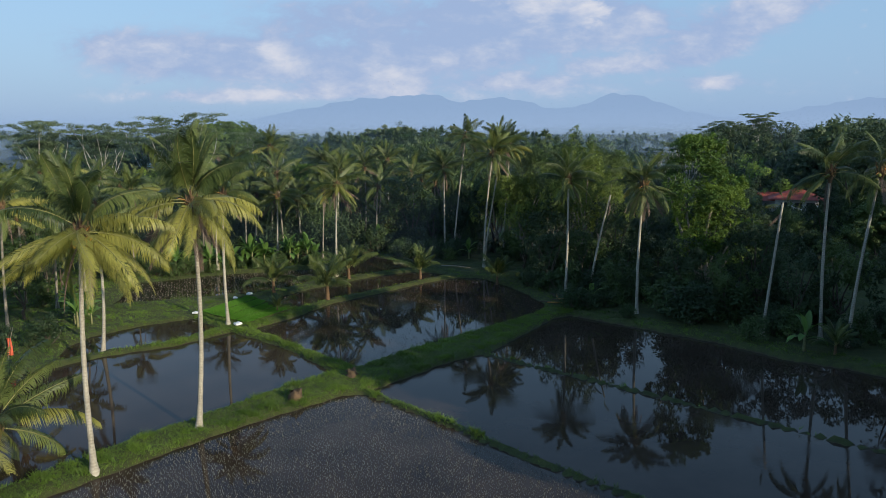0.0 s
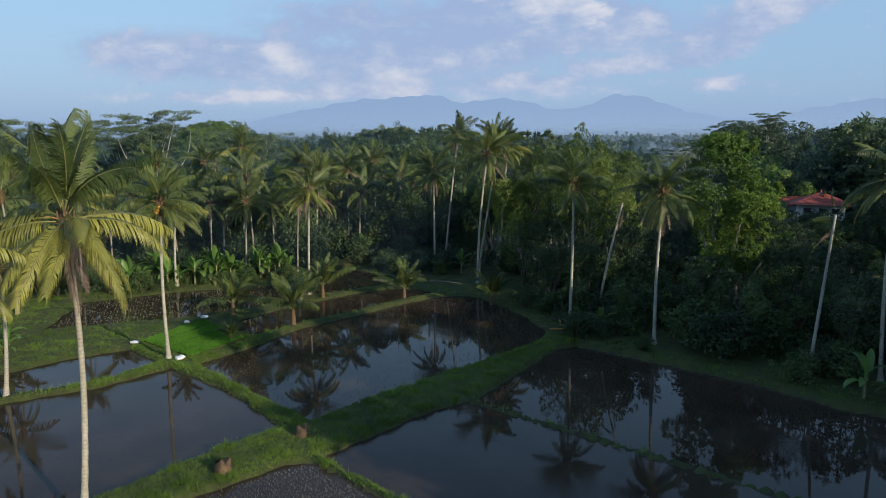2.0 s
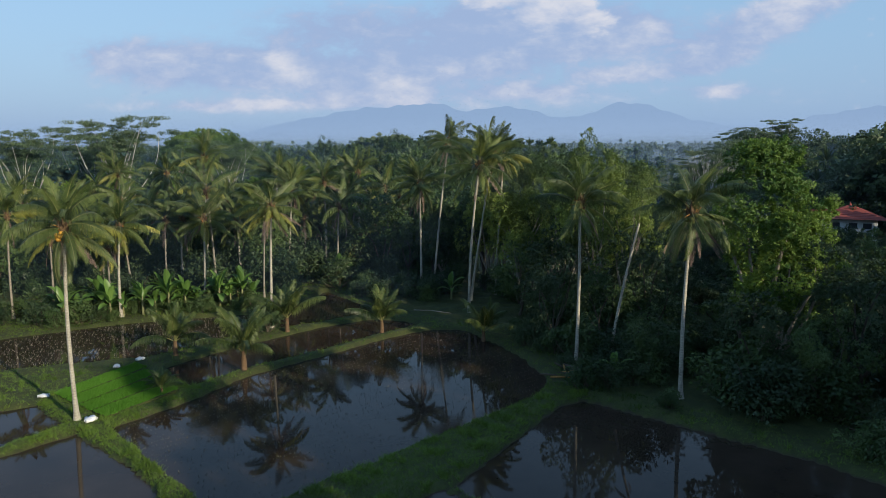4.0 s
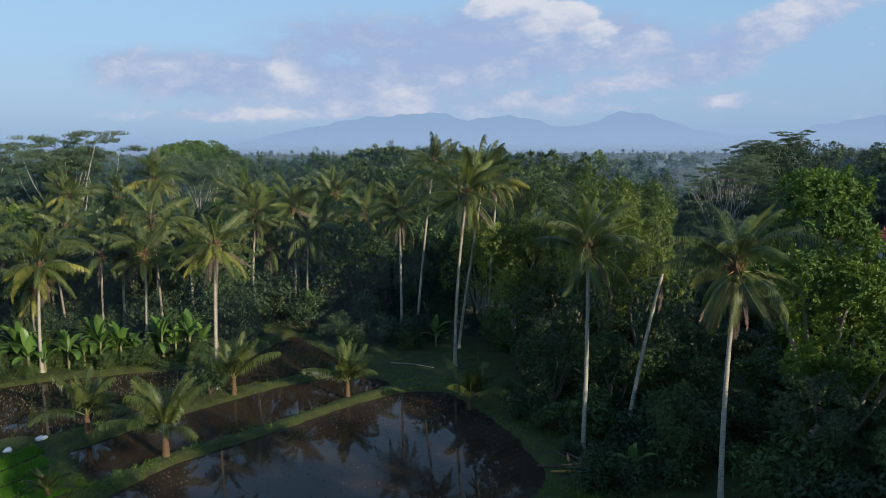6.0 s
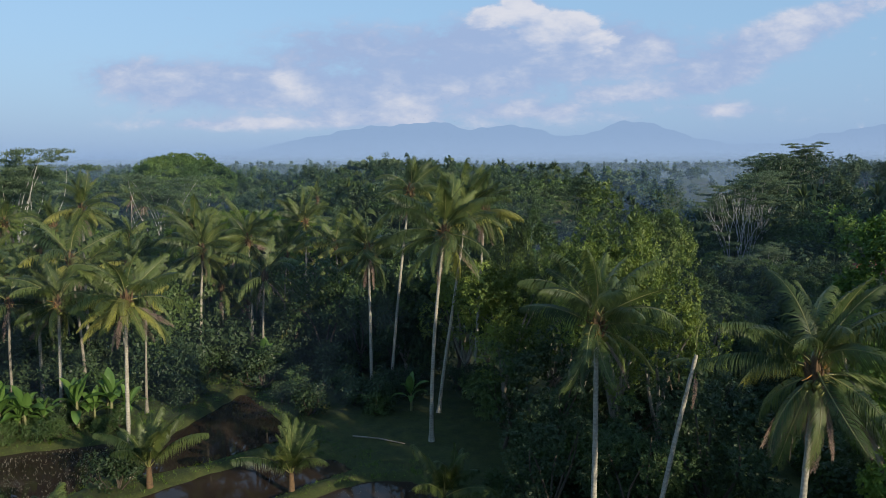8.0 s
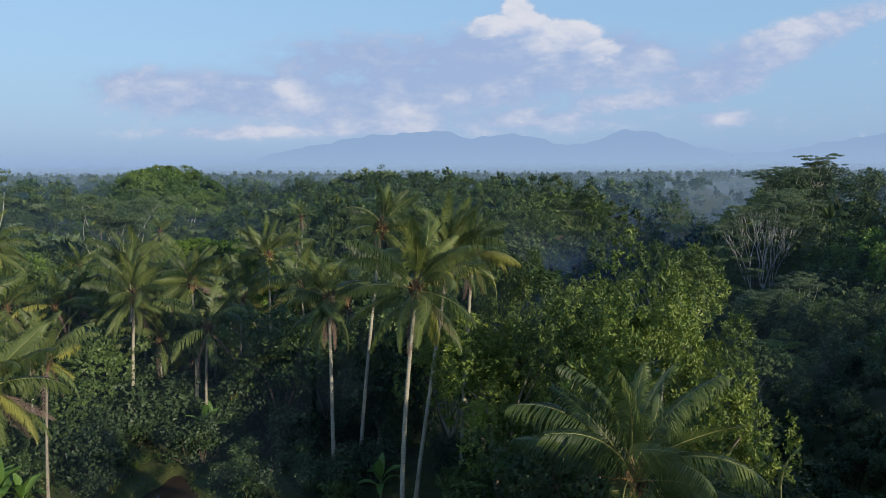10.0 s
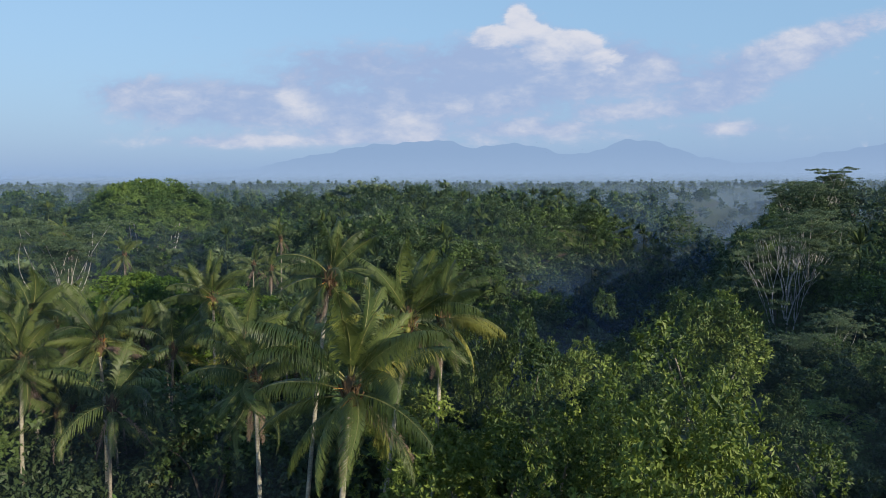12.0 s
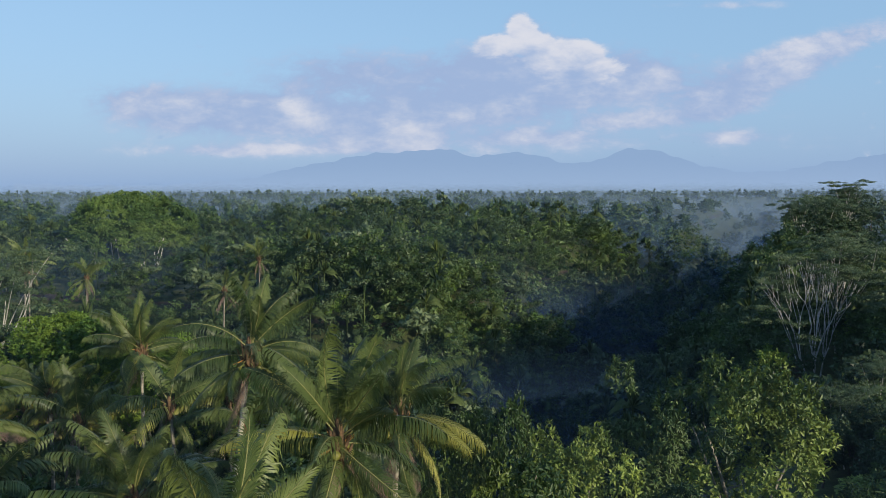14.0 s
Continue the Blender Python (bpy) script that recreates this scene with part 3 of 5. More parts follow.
def young_palm(x, y, z, size, seed, label, fronds=15):
    rng = R(seed)
    root = thing("young_palm", label, "palm tree", "young palms", pose(x, y, z))
    part("trunk", np_mesh("trunk", *tube([(0, 0, -0.2), (0, 0, 0.4), (0, 0, 1.1 * size)], [0.20 * size, 0.17 * size, 0.12 * size], 8), SHEATH, True), root, "brown fibrous stem")
    for i in range(fronds):
        f = i / (fronds - 1)
        k = "up" if f < 0.3 else "high" if f < 0.8 else "mid"
        m = Matrix.Translation((0, 0, 1.0 * size)) @ pose(0, 0, 0, 0, 0, i * 137.5 + rng.normal() * 12) @ pose(0, 0, 0, rng.normal() * 16, rng.normal() * 7, 0)
        part("frond", FINE[k, int(rng.randint(3))], root, "", m @ Matrix.Scale(size * rng.uniform(0.6, 0.82), 4))
    return root


# ---- bananas ----


def banana_leaf_mesh(seed, a0, bend, length):
    rng = R(seed)
    s = np.linspace(0, 1, 13)
    el = radians(a0) - radians(bend) * s ** 1.4
    d = np.stack([np.cos(el), np.zeros(13), np.sin(el)], -1)
    P = np.concatenate([[[0, 0, 0]], np.cumsum(d[:-1] * length / 12, 0)])
    w = 0.30 * np.sin(np.clip(s * 1.15 - 0.13, 0, 1) * np.pi) ** 0.6 + 0.015
    nrm = np.stack([-np.sin(el), np.zeros(13), np.cos(el)], -1)
    V = []
    for sg in (-1, 1):
        V += [P + np.array([0, sg, 0]) * (w * k)[:, None] + nrm * (w * k * h + rng.normal(size=13) * 0.012)[:, None] for k, h in ((0.5, 0.35), (1.0, 0.30))]
    V = np.concatenate([P] + V)
    F = []
    for i in range(12):
        for a, b in ((1, 0), (2, 1), (0, 3), (3, 4)):
            F.append([a * 13 + i, b * 13 + i, b * 13 + i + 1, a * 13 + i + 1])
    return np_mesh("leaf", V, F, LEAF_BANANA, True)


BANANA_LEAVES = [banana_leaf_mesh(i, a, b, l) for i, (a, b, l) in enumerate(((82, 30, 2.1), (68, 75, 2.3), (55, 95, 2.2), (40, 100, 2.0)))]
BANANA_STEM = np_mesh("stem", *tube([(0, 0, -0.2), (0, 0, 0.8), (0.03, 0, 1.7)], [0.14, 0.12, 0.07], 8), plain_mat("banana_stem", (0.10, 0.11, 0.04), (0.25, 0.24, 0.11), 3.0), True)


def banana(x, y, z, size, seed, label="green banana plant with broad arching leaves"):
    rng = R(seed)
    root = thing("banana_plant", label, "banana plant", "banana plants", at(x, y, z, rng.uniform(0, 360), size))
    part("stem", BANANA_STEM, root)
    for i in range(8):
        k = min(3, i // 2)
        part("leaf", BANANA_LEAVES[k], root, "", Matrix.Translation((0, 0, 1.6 - 0.08 * i)) @ pose(0, 0, 0, rng.normal() * 8, rng.normal() * 8, i * 137.5 + rng.normal() * 15) @ Matrix.Scale(rng.uniform(0.85, 1.15), 4))
    return root


# ---- the lie of the land ----
# each paddy: water level and outline
PADDIES_NEAR = (
    ("front", 0.0, [(-7.0, 45.6), (-10.2, 42.6), (-15.0, 37.4), (-18.8, 32.4), (-30, 14), (24, 14), (14.3, 26.3), (3.6, 36.4), (-0.7, 41.2), (-5.7, 46.0)]),
    ("right_front", 0.0, [(-5.3, 46.55), (-0.3, 41.65), (4.0, 36.85), (14.7, 26.65), (26.7, 16.7), (36, 26), (21.6, 38.0), (11.2, 47.1), (2.4, 54.7), (-0.6, 52.0)]),
    ("right_back", -0.05, [(3.0, 55.0), (11.5, 47.65), (21.9, 38.45), (36.2, 26.6), (42, 38), (29.0, 51.0), (25.8, 53.2), (22.0, 58.0), (15.2, 64.0), (11.6, 67.2), (10.0, 66.2)]),
)
PADDIES_MID = (
    ("middle", 0.0, [(-6.7, 51.4), (-3.4, 55.4), (2.4, 61.4), (8.6, 68.0), (9.6, 70.6), (9.4, 73.2), (8.0, 78.0), (4.6, 84.6), (3.8, 85.6), (0.6, 85.5), (-3.4, 82.0), (-8.1, 76.4), (-12.0, 72.3), (-14.4, 67.0), (-17.4, 62.3), (-12.3, 57.0)]),
    ("left", 0.0, [(-8.2, 50.4), (-10.8, 47.6), (-16.4, 40.4), (-20.2, 35.0), (-33, 17), (-44, 26), (-36.0, 45.0), (-29.5, 51.4), (-27.2, 54.2), (-22.4, 57.2), (-19.0, 61.4), (-13.2, 56.4)]),
)
PADDIES_BACK = (
    ("left_small", 0.02, [(-30.2, 53.6), (-29.3, 53.6), (-26.8, 56.0), (-22.8, 58.4), (-20.4, 62.6), (-24.2, 66.2), (-27.8, 63.4), (-30.6, 60.0), (-31, 56.6)]),
    ("back_strip", 0.05, [(-15.4, 69.6), (-18.7, 74.2), (-15.2, 79.6), (-12.2, 82.8), (-8.8, 86.8), (-4.6, 89.4), (-1.2, 88.4), (-0.4, 87.0), (-4.0, 83.4), (-8.8, 77.8), (-12.9, 73.6)]),
    ("back_left", 0.15, [(-20.8, 77.0), (-26, 75.2), (-34, 72.0), (-36, 82.0), (-28, 87.4), (-22, 89.6), (-17.0, 91.2), (-15.0, 86.0), (-17.6, 80.6)]),
    ("back", 0.35, [(-12.8, 85.6), (-13.6, 92.0), (-11.4, 101.8), (-5.2, 92.2), (-9.2, 88.2)]),
)
PADDIES = PADDIES_NEAR + PADDIES_MID + PADDIES_BACK
BED = [(-23.7, 67.6), (-21.2, 74.4), (-15.5, 67.9), (-18.0, 63.3)]


def outside(X, Y, poly):
    """Distance from an outline, negative inside."""
    P = np.array(poly, float)
    Q = np.roll(P, -1, 0)
    d = np.full(X.shape, 1e9)
    inside = np.zeros(X.shape, bool)
    for (ax, ay), (bx, by) in zip(P, Q):
        ex, ey = bx - ax, by - ay
        t = np.clip(((X - ax) * ex + (Y - ay) * ey) / (ex * ex + ey * ey), 0, 1)
        d = np.minimum(d, np.hypot(X - ax - t * ex, Y - ay - t * ey))
        if ay != by:
            inside ^= ((ay > Y) != (by > Y)) & (X < (bx - ax) * (Y - ay) / (by - ay) + ax)
    return np.where(inside, -d, d)


RAVINE = [(-170, 225), (-60, 195), (-15, 172), (16, 160), (60, 262), (142, 420), (260, 680), (420, 1100)]
DEPTH = [8, 12, 15, 24, 27, 27, 24, 6]


def land(X, Y):
    """Height of the firm ground, without paddies."""
    X, Y = np.asarray(X, float), np.asarray(Y, float)
    z = 0.28 + 4.5 * np.clip((Y - 260) / 900, 0, 1) + 0.9 * np.sin(X * 0.013 + 1) * np.sin(Y * 0.011) * np.clip((Y - 110) / 80, 0, 1)
    z = z + 0.5 * np.clip((Y - 84) / 12, 0, 1) * np.clip((-6 - X) / 6, 0, 1)
    z = z + 5.0 * np.clip((X - 62) / 40, 0, 1) * np.clip((Y - 140) / 120, 0, 1) * np.clip((420 - Y) / 120, 0, 1)
    z = z + 2.6 * np.clip((X - 30) / 10, 0, 1) * np.clip((Y - 66) / 14, 0, 1) * np.clip((140 - Y) / 30, 0, 1)
    z = z + 7.0 * np.exp(-(((X - 5) / 70) ** 2 + ((Y - 310) / 70) ** 2))
    cut = np.zeros(X.shape)
    for (ax, ay), (bx, by), d0, d1 in zip(RAVINE, RAVINE[1:], DEPTH, DEPTH[1:]):
        ex, ey = bx - ax, by - ay
        t = np.clip(((X - ax) * ex + (Y - ay) * ey) / (ex * ex + ey * ey), 0, 1)
        d = np.hypot(X - ax - t * ex, Y - ay - t * ey)
        w = 33 + 0.02 * np.maximum(ay, 0)
        k = np.clip(1 - d / w, 0, 1)
        cut = np.maximum(cut, (d0 + (d1 - d0) * t) * k * k * (3 - 2 * k))
    return z - cut


def shaped(X, Y):
    """Height of the ground with paddies sunk into it; also the distance from the nearest water."""
    z = land(X, Y)
    rough = 0.05 * np.sin(X * 2.1 + 1.3 * np.sin(Y * 1.7)) + 0.04 * np.sin(Y * 2.9 + X)
    near = np.full(np.shape(X), 1e9)
    for _, level, poly in PADDIES:
        d = outside(X, Y, poly) + 0.12 * np.sin(X * 1.9 + Y * 0.6) * np.sin(Y * 1.5)
        k = np.clip((d + 0.25) / 0.6, 0, 1)
        k = k * k * (3 - 2 * k)
        z = np.where(d < 0.4, (level - 0.22) * (1 - k) + z * k, z)
        near = np.minimum(near, d)
    return z + rough * np.clip(near, 0, 1), near


def axis(lo, hi, step, far_lo, far_hi):
    inner = np.arange(lo, hi + 1e-6, step)
    a, out_hi = step, []
    p = hi
    while p < far_hi:
        a *= 1.11
        p += a
        out_hi.append(p)
    a, p, out_lo = step, lo, []
    while p > far_lo:
        a *= 1.11
        p -= a
        out_lo.append(p)
    return np.concatenate([out_lo[::-1], inner, out_hi])


gx, gy = axis(-40, 44, 0.5, -4500, 4500), axis(16, 106, 0.5, -1500, 4900)
GX, GY = np.meshgrid(gx, gy)
GZ, _ = shaped(GX, GY)
ny, nx = GX.shape
idx = np.arange(ny * nx).reshape(ny, nx)
quads = np.stack([idx[:-1, :-1], idx[:-1, 1:], idx[1:, 1:], idx[1:, :-1]], -1).reshape(-1, 4)
ground = new("ground", np_mesh("ground", np.stack([GX, GY, GZ], -1).reshape(-1, 3), quads, GROUND, True))
tagged(ground, "grassy earth ground with raised paddy banks and a ravine", "ground", kind="structure")


def floor_at(x, y):
    z, _ = shaped(np.array([float(x)]), np.array([float(y)]))
    return float(z[0])


for name, level, poly in PADDIES:
    c = np.mean(poly, 0)
    V = []
    for p in poly:
        v = np.array(p) - c
        q = c + v * (1 + 0.3 / np.linalg.norm(v))
        V.append((q[0], q[1], level))
    bm = bmesh.new()
    bm.faces.new([bm.verts.new(v) for v in V])
    me = bpy.data.meshes.new("water")
    bm.to_mesh(me)
    bm.free()
    me.materials.append(WATER)
    tagged(new("water", me), "still muddy water of a flooded rice paddy", "water", kind="structure")

# ---- far range ----


def mountains():
    az = [-0.62, -0.46, -0.386, -0.291, -0.20, -0.141, -0.094, -0.052, -0.017, 0.012, 0.053, 0.092, 0.13, 0.163, 0.191, 0.219, 0.245, 0.270, 0.312, 0.365, 0.44, 0.50, 0.565, 0.66, 0.75]
    up = [0.010, 0.006, 0.009, 0.017, 0.036, 0.047, 0.050, 0.055, 0.054, 0.042, 0.051, 0.048, 0.035, 0.036, 0.044, 0.055, 0.052, 0.049, 0.033, 0.022, 0.026, 0.038, 0.048, 0.036, 0.020]
    D, base = 4600.0, -40.0
    a = np.linspace(az[0], az[-1], 420)
    h = np.interp(a, az, up)
    h = np.convolve(np.pad(h, 3, mode="edge"), np.ones(7) / 7, "valid")
    h = h + 0.0016 * np.sin(a * 95) * np.sin(a * 41) + 0.0011 * np.sin(a * 230 + 1) * np.sin(a * 63)
    rows = []
    for k in np.linspace(0, 1, 14):
        rough = 12 * np.sin(a * 160 + 9 * k) * np.sin(np.pi * k)
        rows.append(np.stack([a * (D - 900 * (1 - k)) + 11, np.full_like(a, D - 900 * (1 - k)), base + (h * D + 23 - base) * k ** 1.3 + rough], -1))
    V = np.concatenate(rows)
    n = len(a)
    i, j = np.meshgrid(np.arange(13), np.arange(n - 1), indexing="ij")
    q = (i * n + j).ravel()
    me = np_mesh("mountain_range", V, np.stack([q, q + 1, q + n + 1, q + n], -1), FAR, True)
    tagged(new("backdrop", me), "volcanic mountain range on the horizon, glowing with painted blue haze", "mountains", kind="structure")


mountains()

# ---- grass and rice ----


def blades(P, Z, per, h, w, rng, lean=0.35):
    """Bunches of thin upright blades at the points P."""
    n = len(P) * per
    B = np.repeat(np.column_stack([P, Z]), per, 0) + np.column_stack([rng.normal(size=(n, 2)) * 0.05, np.zeros(n)])
    a = rng.uniform(0, 6.283, n)
    L = h * rng.uniform(0.55, 1.3, n)
    S = np.stack([np.cos(a), np.sin(a), np.zeros(n)], -1) * w * 0.5
    tip = B + np.column_stack([rng.normal(size=(n, 2)) * lean, np.ones(n)]) * L[:, None]
    V = np.stack([B - S, B + S, tip], 1).reshape(-1, 3)
    return V, np.arange(n * 3).reshape(-1, 3)


def scatter(n, box, rng):
    return rng.uniform(size=(n, 2)) * [box[1] - box[0], box[3] - box[2]] + [box[0], box[2]]


rng = R(3)
P = np.concatenate([scatter(120000, (-38, 40, 24, 106), rng), scatter(90000, (-24, 12, 28, 70), rng)])
Z, near = shaped(P[:, 0], P[:, 1])
keep = (near > 0.08) & (near < 2.6) & (rng.uniform(size=len(P)) < np.where(P[:, 1] < 72, 1.0, 0.55)) & (outside(P[:, 0], P[:, 1], BED) > 0)
keep &= ~((P[:, 0] > 2) & (P[:, 1] < 57) & (near < 0.42) & (rng.uniform(size=len(P)) < 0.85))
meadow = scatter(52000, (-48, -10, 50, 104), rng)
Zm, far = shaped(meadow[:, 0], meadow[:, 1])
ok = (far > 2.4) & (far < 14) & (outside(meadow[:, 0], meadow[:, 1], BED) > 0)
P, Z = np.concatenate([P[keep], meadow[ok]]), np.concatenate([Z[keep], Zm[ok]])
tuft = 0.5 + 0.5 * np.sin(P[:, 0] * 1.7 + 2 * np.sin(P[:, 1] * 0.9)) * np.sin(P[:, 1] * 2.1 + P[:, 0] * 0.6)
low = merge([blades(P, Z - 0.04, 4, 0.15, 0.028, rng, 0.5), blades(P[tuft > 0.68], Z[tuft > 0.68] - 0.03, 3, 0.30, 0.034, rng, 0.6)])
tagged(new("bank_grass", np_mesh("bank_grass", *low, GRASS)), "lush green grass along the paddy banks", "grass", kind="stuff")

# the seedling bed: four raised strips with a dense short growth
rng = R(4)
A, B, C, D = [np.array(p) for p in BED]
bed = thing("seedling_bed", "bright green nursery bed of dense rice seedlings", "seedling bed")
for i in range(4):
    t0, t1 = i / 4 + 0.022, (i + 1) / 4 - 0.022
    c4 = [A + (D - A) * t0, A + (D - A) * t1, B + (C - B) * t1, B + (C - B) * t0]
    bm = bmesh.new()
    up = [bm.verts.new((*p, 0.40)) for p in c4]
    dn = [bm.verts.new((*p, 0.0)) for p in c4]
    bm.faces.new(up)
    for k in range(4):
        bm.faces.new([dn[k], dn[(k + 1) % 4], up[(k + 1) % 4], up[k]])
    me = bpy.data.meshes.new("strip")
    bm.to_mesh(me)
    bm.free()
    me.materials.append(GROUND)
    part("strip", me, bed)
    st = rng.uniform(size=(3600, 2))
    Q = c4[0] + (c4[3] - c4[0]) * st[:, :1] + (c4[1] - c4[0]) * st[:, 1:]
    part("turf", np_mesh("turf", *blades(Q, np.full(len(Q), 0.38), 3, 0.16, 0.05, rng, 0.25), SEED_GREEN), bed)

# rice planted out in rows


def rice(name, index, step, row, turn, box, h, gap, seed):
    rng = R(seed)
    u, v = np.meshgrid(np.arange(-40, 40, step), np.arange(-40, 40, row))
    a = radians(turn)
    c = np.mean(box, 0)
    Q = np.column_stack([u.ravel(), v.ravel()]) + rng.normal(size=(u.size, 2)) * 0.016
    Q = np.column_stack([Q[:, 0] * math.cos(a) - Q[:, 1] * math.sin(a), Q[:, 0] * math.sin(a) + Q[:, 1] * math.cos(a)]) + c
    level, poly = PADDIES[index][1:]
    ok = (outside(Q[:, 0], Q[:, 1], poly) < -0.35) & (Q[:, 0] > box[0][0]) & (Q[:, 0] < box[1][0]) & (Q[:, 1] > box[0][1]) & (Q[:, 1] < box[1][1]) & (rng.uniform(size=len(Q)) > gap)
    Q = Q[ok]
    tagged(new(name, np_mesh(name, *blades(Q, np.full(len(Q), level - 0.03), 4, h, 0.026, rng, 0.35), RICE)), "young rice shoots in rows in the flooded paddy", "rice", kind="stuff")


rice("rice_shoots", 0, 0.25, 0.25, 42, ((-24, 20), (16, 47)), 0.15, 0.03, 7)
rice("rice_shoots", 3, 0.30, 0.60, 42, ((-18, 50), (11, 86)), 0.13, 0.35, 8)
rice("rice_shoots", 7, 0.28, 0.40, 20, ((-36, 71), (-14, 92)), 0.2, 0.5, 9)

# ---- palms that stand out, with their feet and crowns ----
TALL = "tall coconut palm with a slender pale trunk and green fronds"
GOLDEN = "coconut palm with a pale trunk and yellowing sunlit fronds"
# x, y, crown dx, dy, height, size, gold, dead, nuts
NEAR_PALMS = [
    (-17.9, 34.3, 0.3, 0.0, 12.2, 1.18, 0.6, 3, 9, GOLDEN),
    (-14.5, 39.8, 0.3, 0.0, 13.1, 1.24, 0.6, 5, 5, GOLDEN),
    (-27.4, 55.3, 0.2, 0.2, 9.2, 0.9, 0.6, 2, 5, GOLDEN),
    (-19.8, 63.2, 0.1, 0.0, 11.7, 0.95, 0.15, 3, 8, TALL),
    (-23.0, 34.2, 0.4, 0.0, 3.0, 1.2, 0.10, 0, 0, "short coconut palm with arching green fronds"),
    (-13.4, 85.3, 0.3, 0.0, 10.9, 0.95, 0.22, 5, 6, GOLDEN),
    (-12.65, 108.3, 0.2, -0.3, 11.6, 1.00, 0.05, 2, 3, TALL),
    (-22.6, 94.4, 0.3, 0.0, 8.6, 1.00, 0.12, 3, 5, TALL),
    (-28.8, 88.8, 0.3, 0.2, 8.6, 1.00, 0.15, 2, 6, TALL),
]
LEFT_PALMS = [
    (-10.0, 120.5, 0.0, 0.5, 12.2, 1.0, 0.1, 2, 3, TALL),
    (-19.2, 112.0, 0.0, 0.5, 12.2, 1.0, 0.1, 2, 3, TALL),
    (-16.5, 106.2, 0.8, -0.6, 10.9, 1.0, 0.1, 2, 3, TALL),
    (-25.6, 104.4, 0.2, 0.0, 14.6, 0.9, 0.1, 3, 3, TALL),
    (-34.0, 115.0, 0.0, 0.0, 12.4, 1.0, 0.1, 2, 3, TALL),
    (-20.8, 101.2, -0.3, 0.2, 7.6, 0.95, 0.05, 2, 3, TALL),
    (-26.4, 98.6, 0.2, 0.1, 8.4, 1.0, 0.05, 2, 3, TALL),
    (-44.0, 123.0, 0.0, 0.0, 12.0, 1.0, 0.1, 2, 3, TALL),
]
FOREST_PALMS = [
    (-0.45, 99.3, -0.1, 0.1, 12.3, 1.0, 0.05, 2, 6, TALL),
    (0.8, 102.6, 1.7, 0.2, 16.6, 0.86, 0.05, 3, 5, TALL),
    (4.57, 91.4, 0.95, -1.2, 14.4, 1.1, 0.05, 2, 5, TALL),
    (4.9, 97.4, 2.2, -1.5, 15.8, 0.88, 0.10, 2, 4, TALL),
    (7.7, 100.2, 0.8, -0.4, 15.2, 0.84, 0.30, 6, 5, TALL),
    (-14.2, 117.5, 0.0, 0.3, 9.8, 0.95, 0.10, 3, 5, TALL),
    (12.0, 73.0, 0.1, 0.1, 12.3, 0.95, 0.06, 1, 5, TALL),
    (17.8, 66.9, 0.25, 0.0, 12.2, 1.0, 0.04, 10, 6, "coconut palm with many dry hanging fronds"),
    (30.6, 58.0, -0.2, 0.0, 13.7, 1.0, 0.05, 1, 3, TALL),
    (31.6, 55.8, 1.6, 0.2, 14.0, 1.0, 0.05, 1, 3, TALL),
]
for i, (x, y, dx, dy, h, size, gold, dead, nuts, label) in enumerate(NEAR_PALMS + FOREST_PALMS + LEFT_PALMS):
    palm(x, y, floor_at(x, y), dx, dy, h, 100 + i, label, True, 32 if i < 3 else 15 if x > 28 else 26, size, gold, dead, nuts, i in (0, 3))
# two worn trunks that have lost their crowns
for x, y, dx, dy, h, seed in ((14.6, 73.7, 2.1, 0.8, 10.6, 71), (26.2, 58.9, 1.0, 0.0, 11.2, 72)):
    palm(x, y, floor_at(x, y), dx, dy, h, seed, "leaning bare palm trunk with a few last fronds", True, 2, 0.5, 0.5, 1, 0)
for x, y, s, seed in ((-12.5, 73.2, 1.3, 1), (-3.3, 83.8, 1.05, 2), (-11.8, 84.2, 1.15, 3), (-18.9, 76.6, 1.1, 4), (-16.4, 67.6, 0.5, 5), (5.6, 81.8, 1.05, 6), (21.5, 63.4, 0.5, 7), (29.5, 53.6, 0.7, 8)):
    young_palm(x, y, floor_at(x, y), s, seed, "young coconut palm with upright green fronds")

# ---- bananas at the edges of the fields ----
for i, (x, y, s) in enumerate(((-29.6, 88.4, 1.15), (-31.0, 89.5, 1.3), (-27.0, 89.6, 1.2), (-25.0, 91.0, 1.35), (-23.6, 91.6, 1.1), (-20.6, 92.8, 1.25), (-18.5, 93.6, 1.2), (-33.4, 87.2, 1.2),
                               (-33.0, 62.5, 1.0), (14.0, 69.2, 0.8), (2.8, 97.4, 0.95), (-10.2, 104.0, 1.2), (-35.0, 66.0, 1.1), (27.6, 54.6, 1.0))):
    banana(x, y, floor_at(x, y), s * 0.88, 300 + i)
    if x < -15:
        for dx, dy, k in ((0.9, 0.7, 0.62), (-0.8, 1.0, 0.75)):
            banana(x + dx, y + dy, floor_at(x + dx, y + dy), s * k, 330 + 2 * i + (dx > 0))

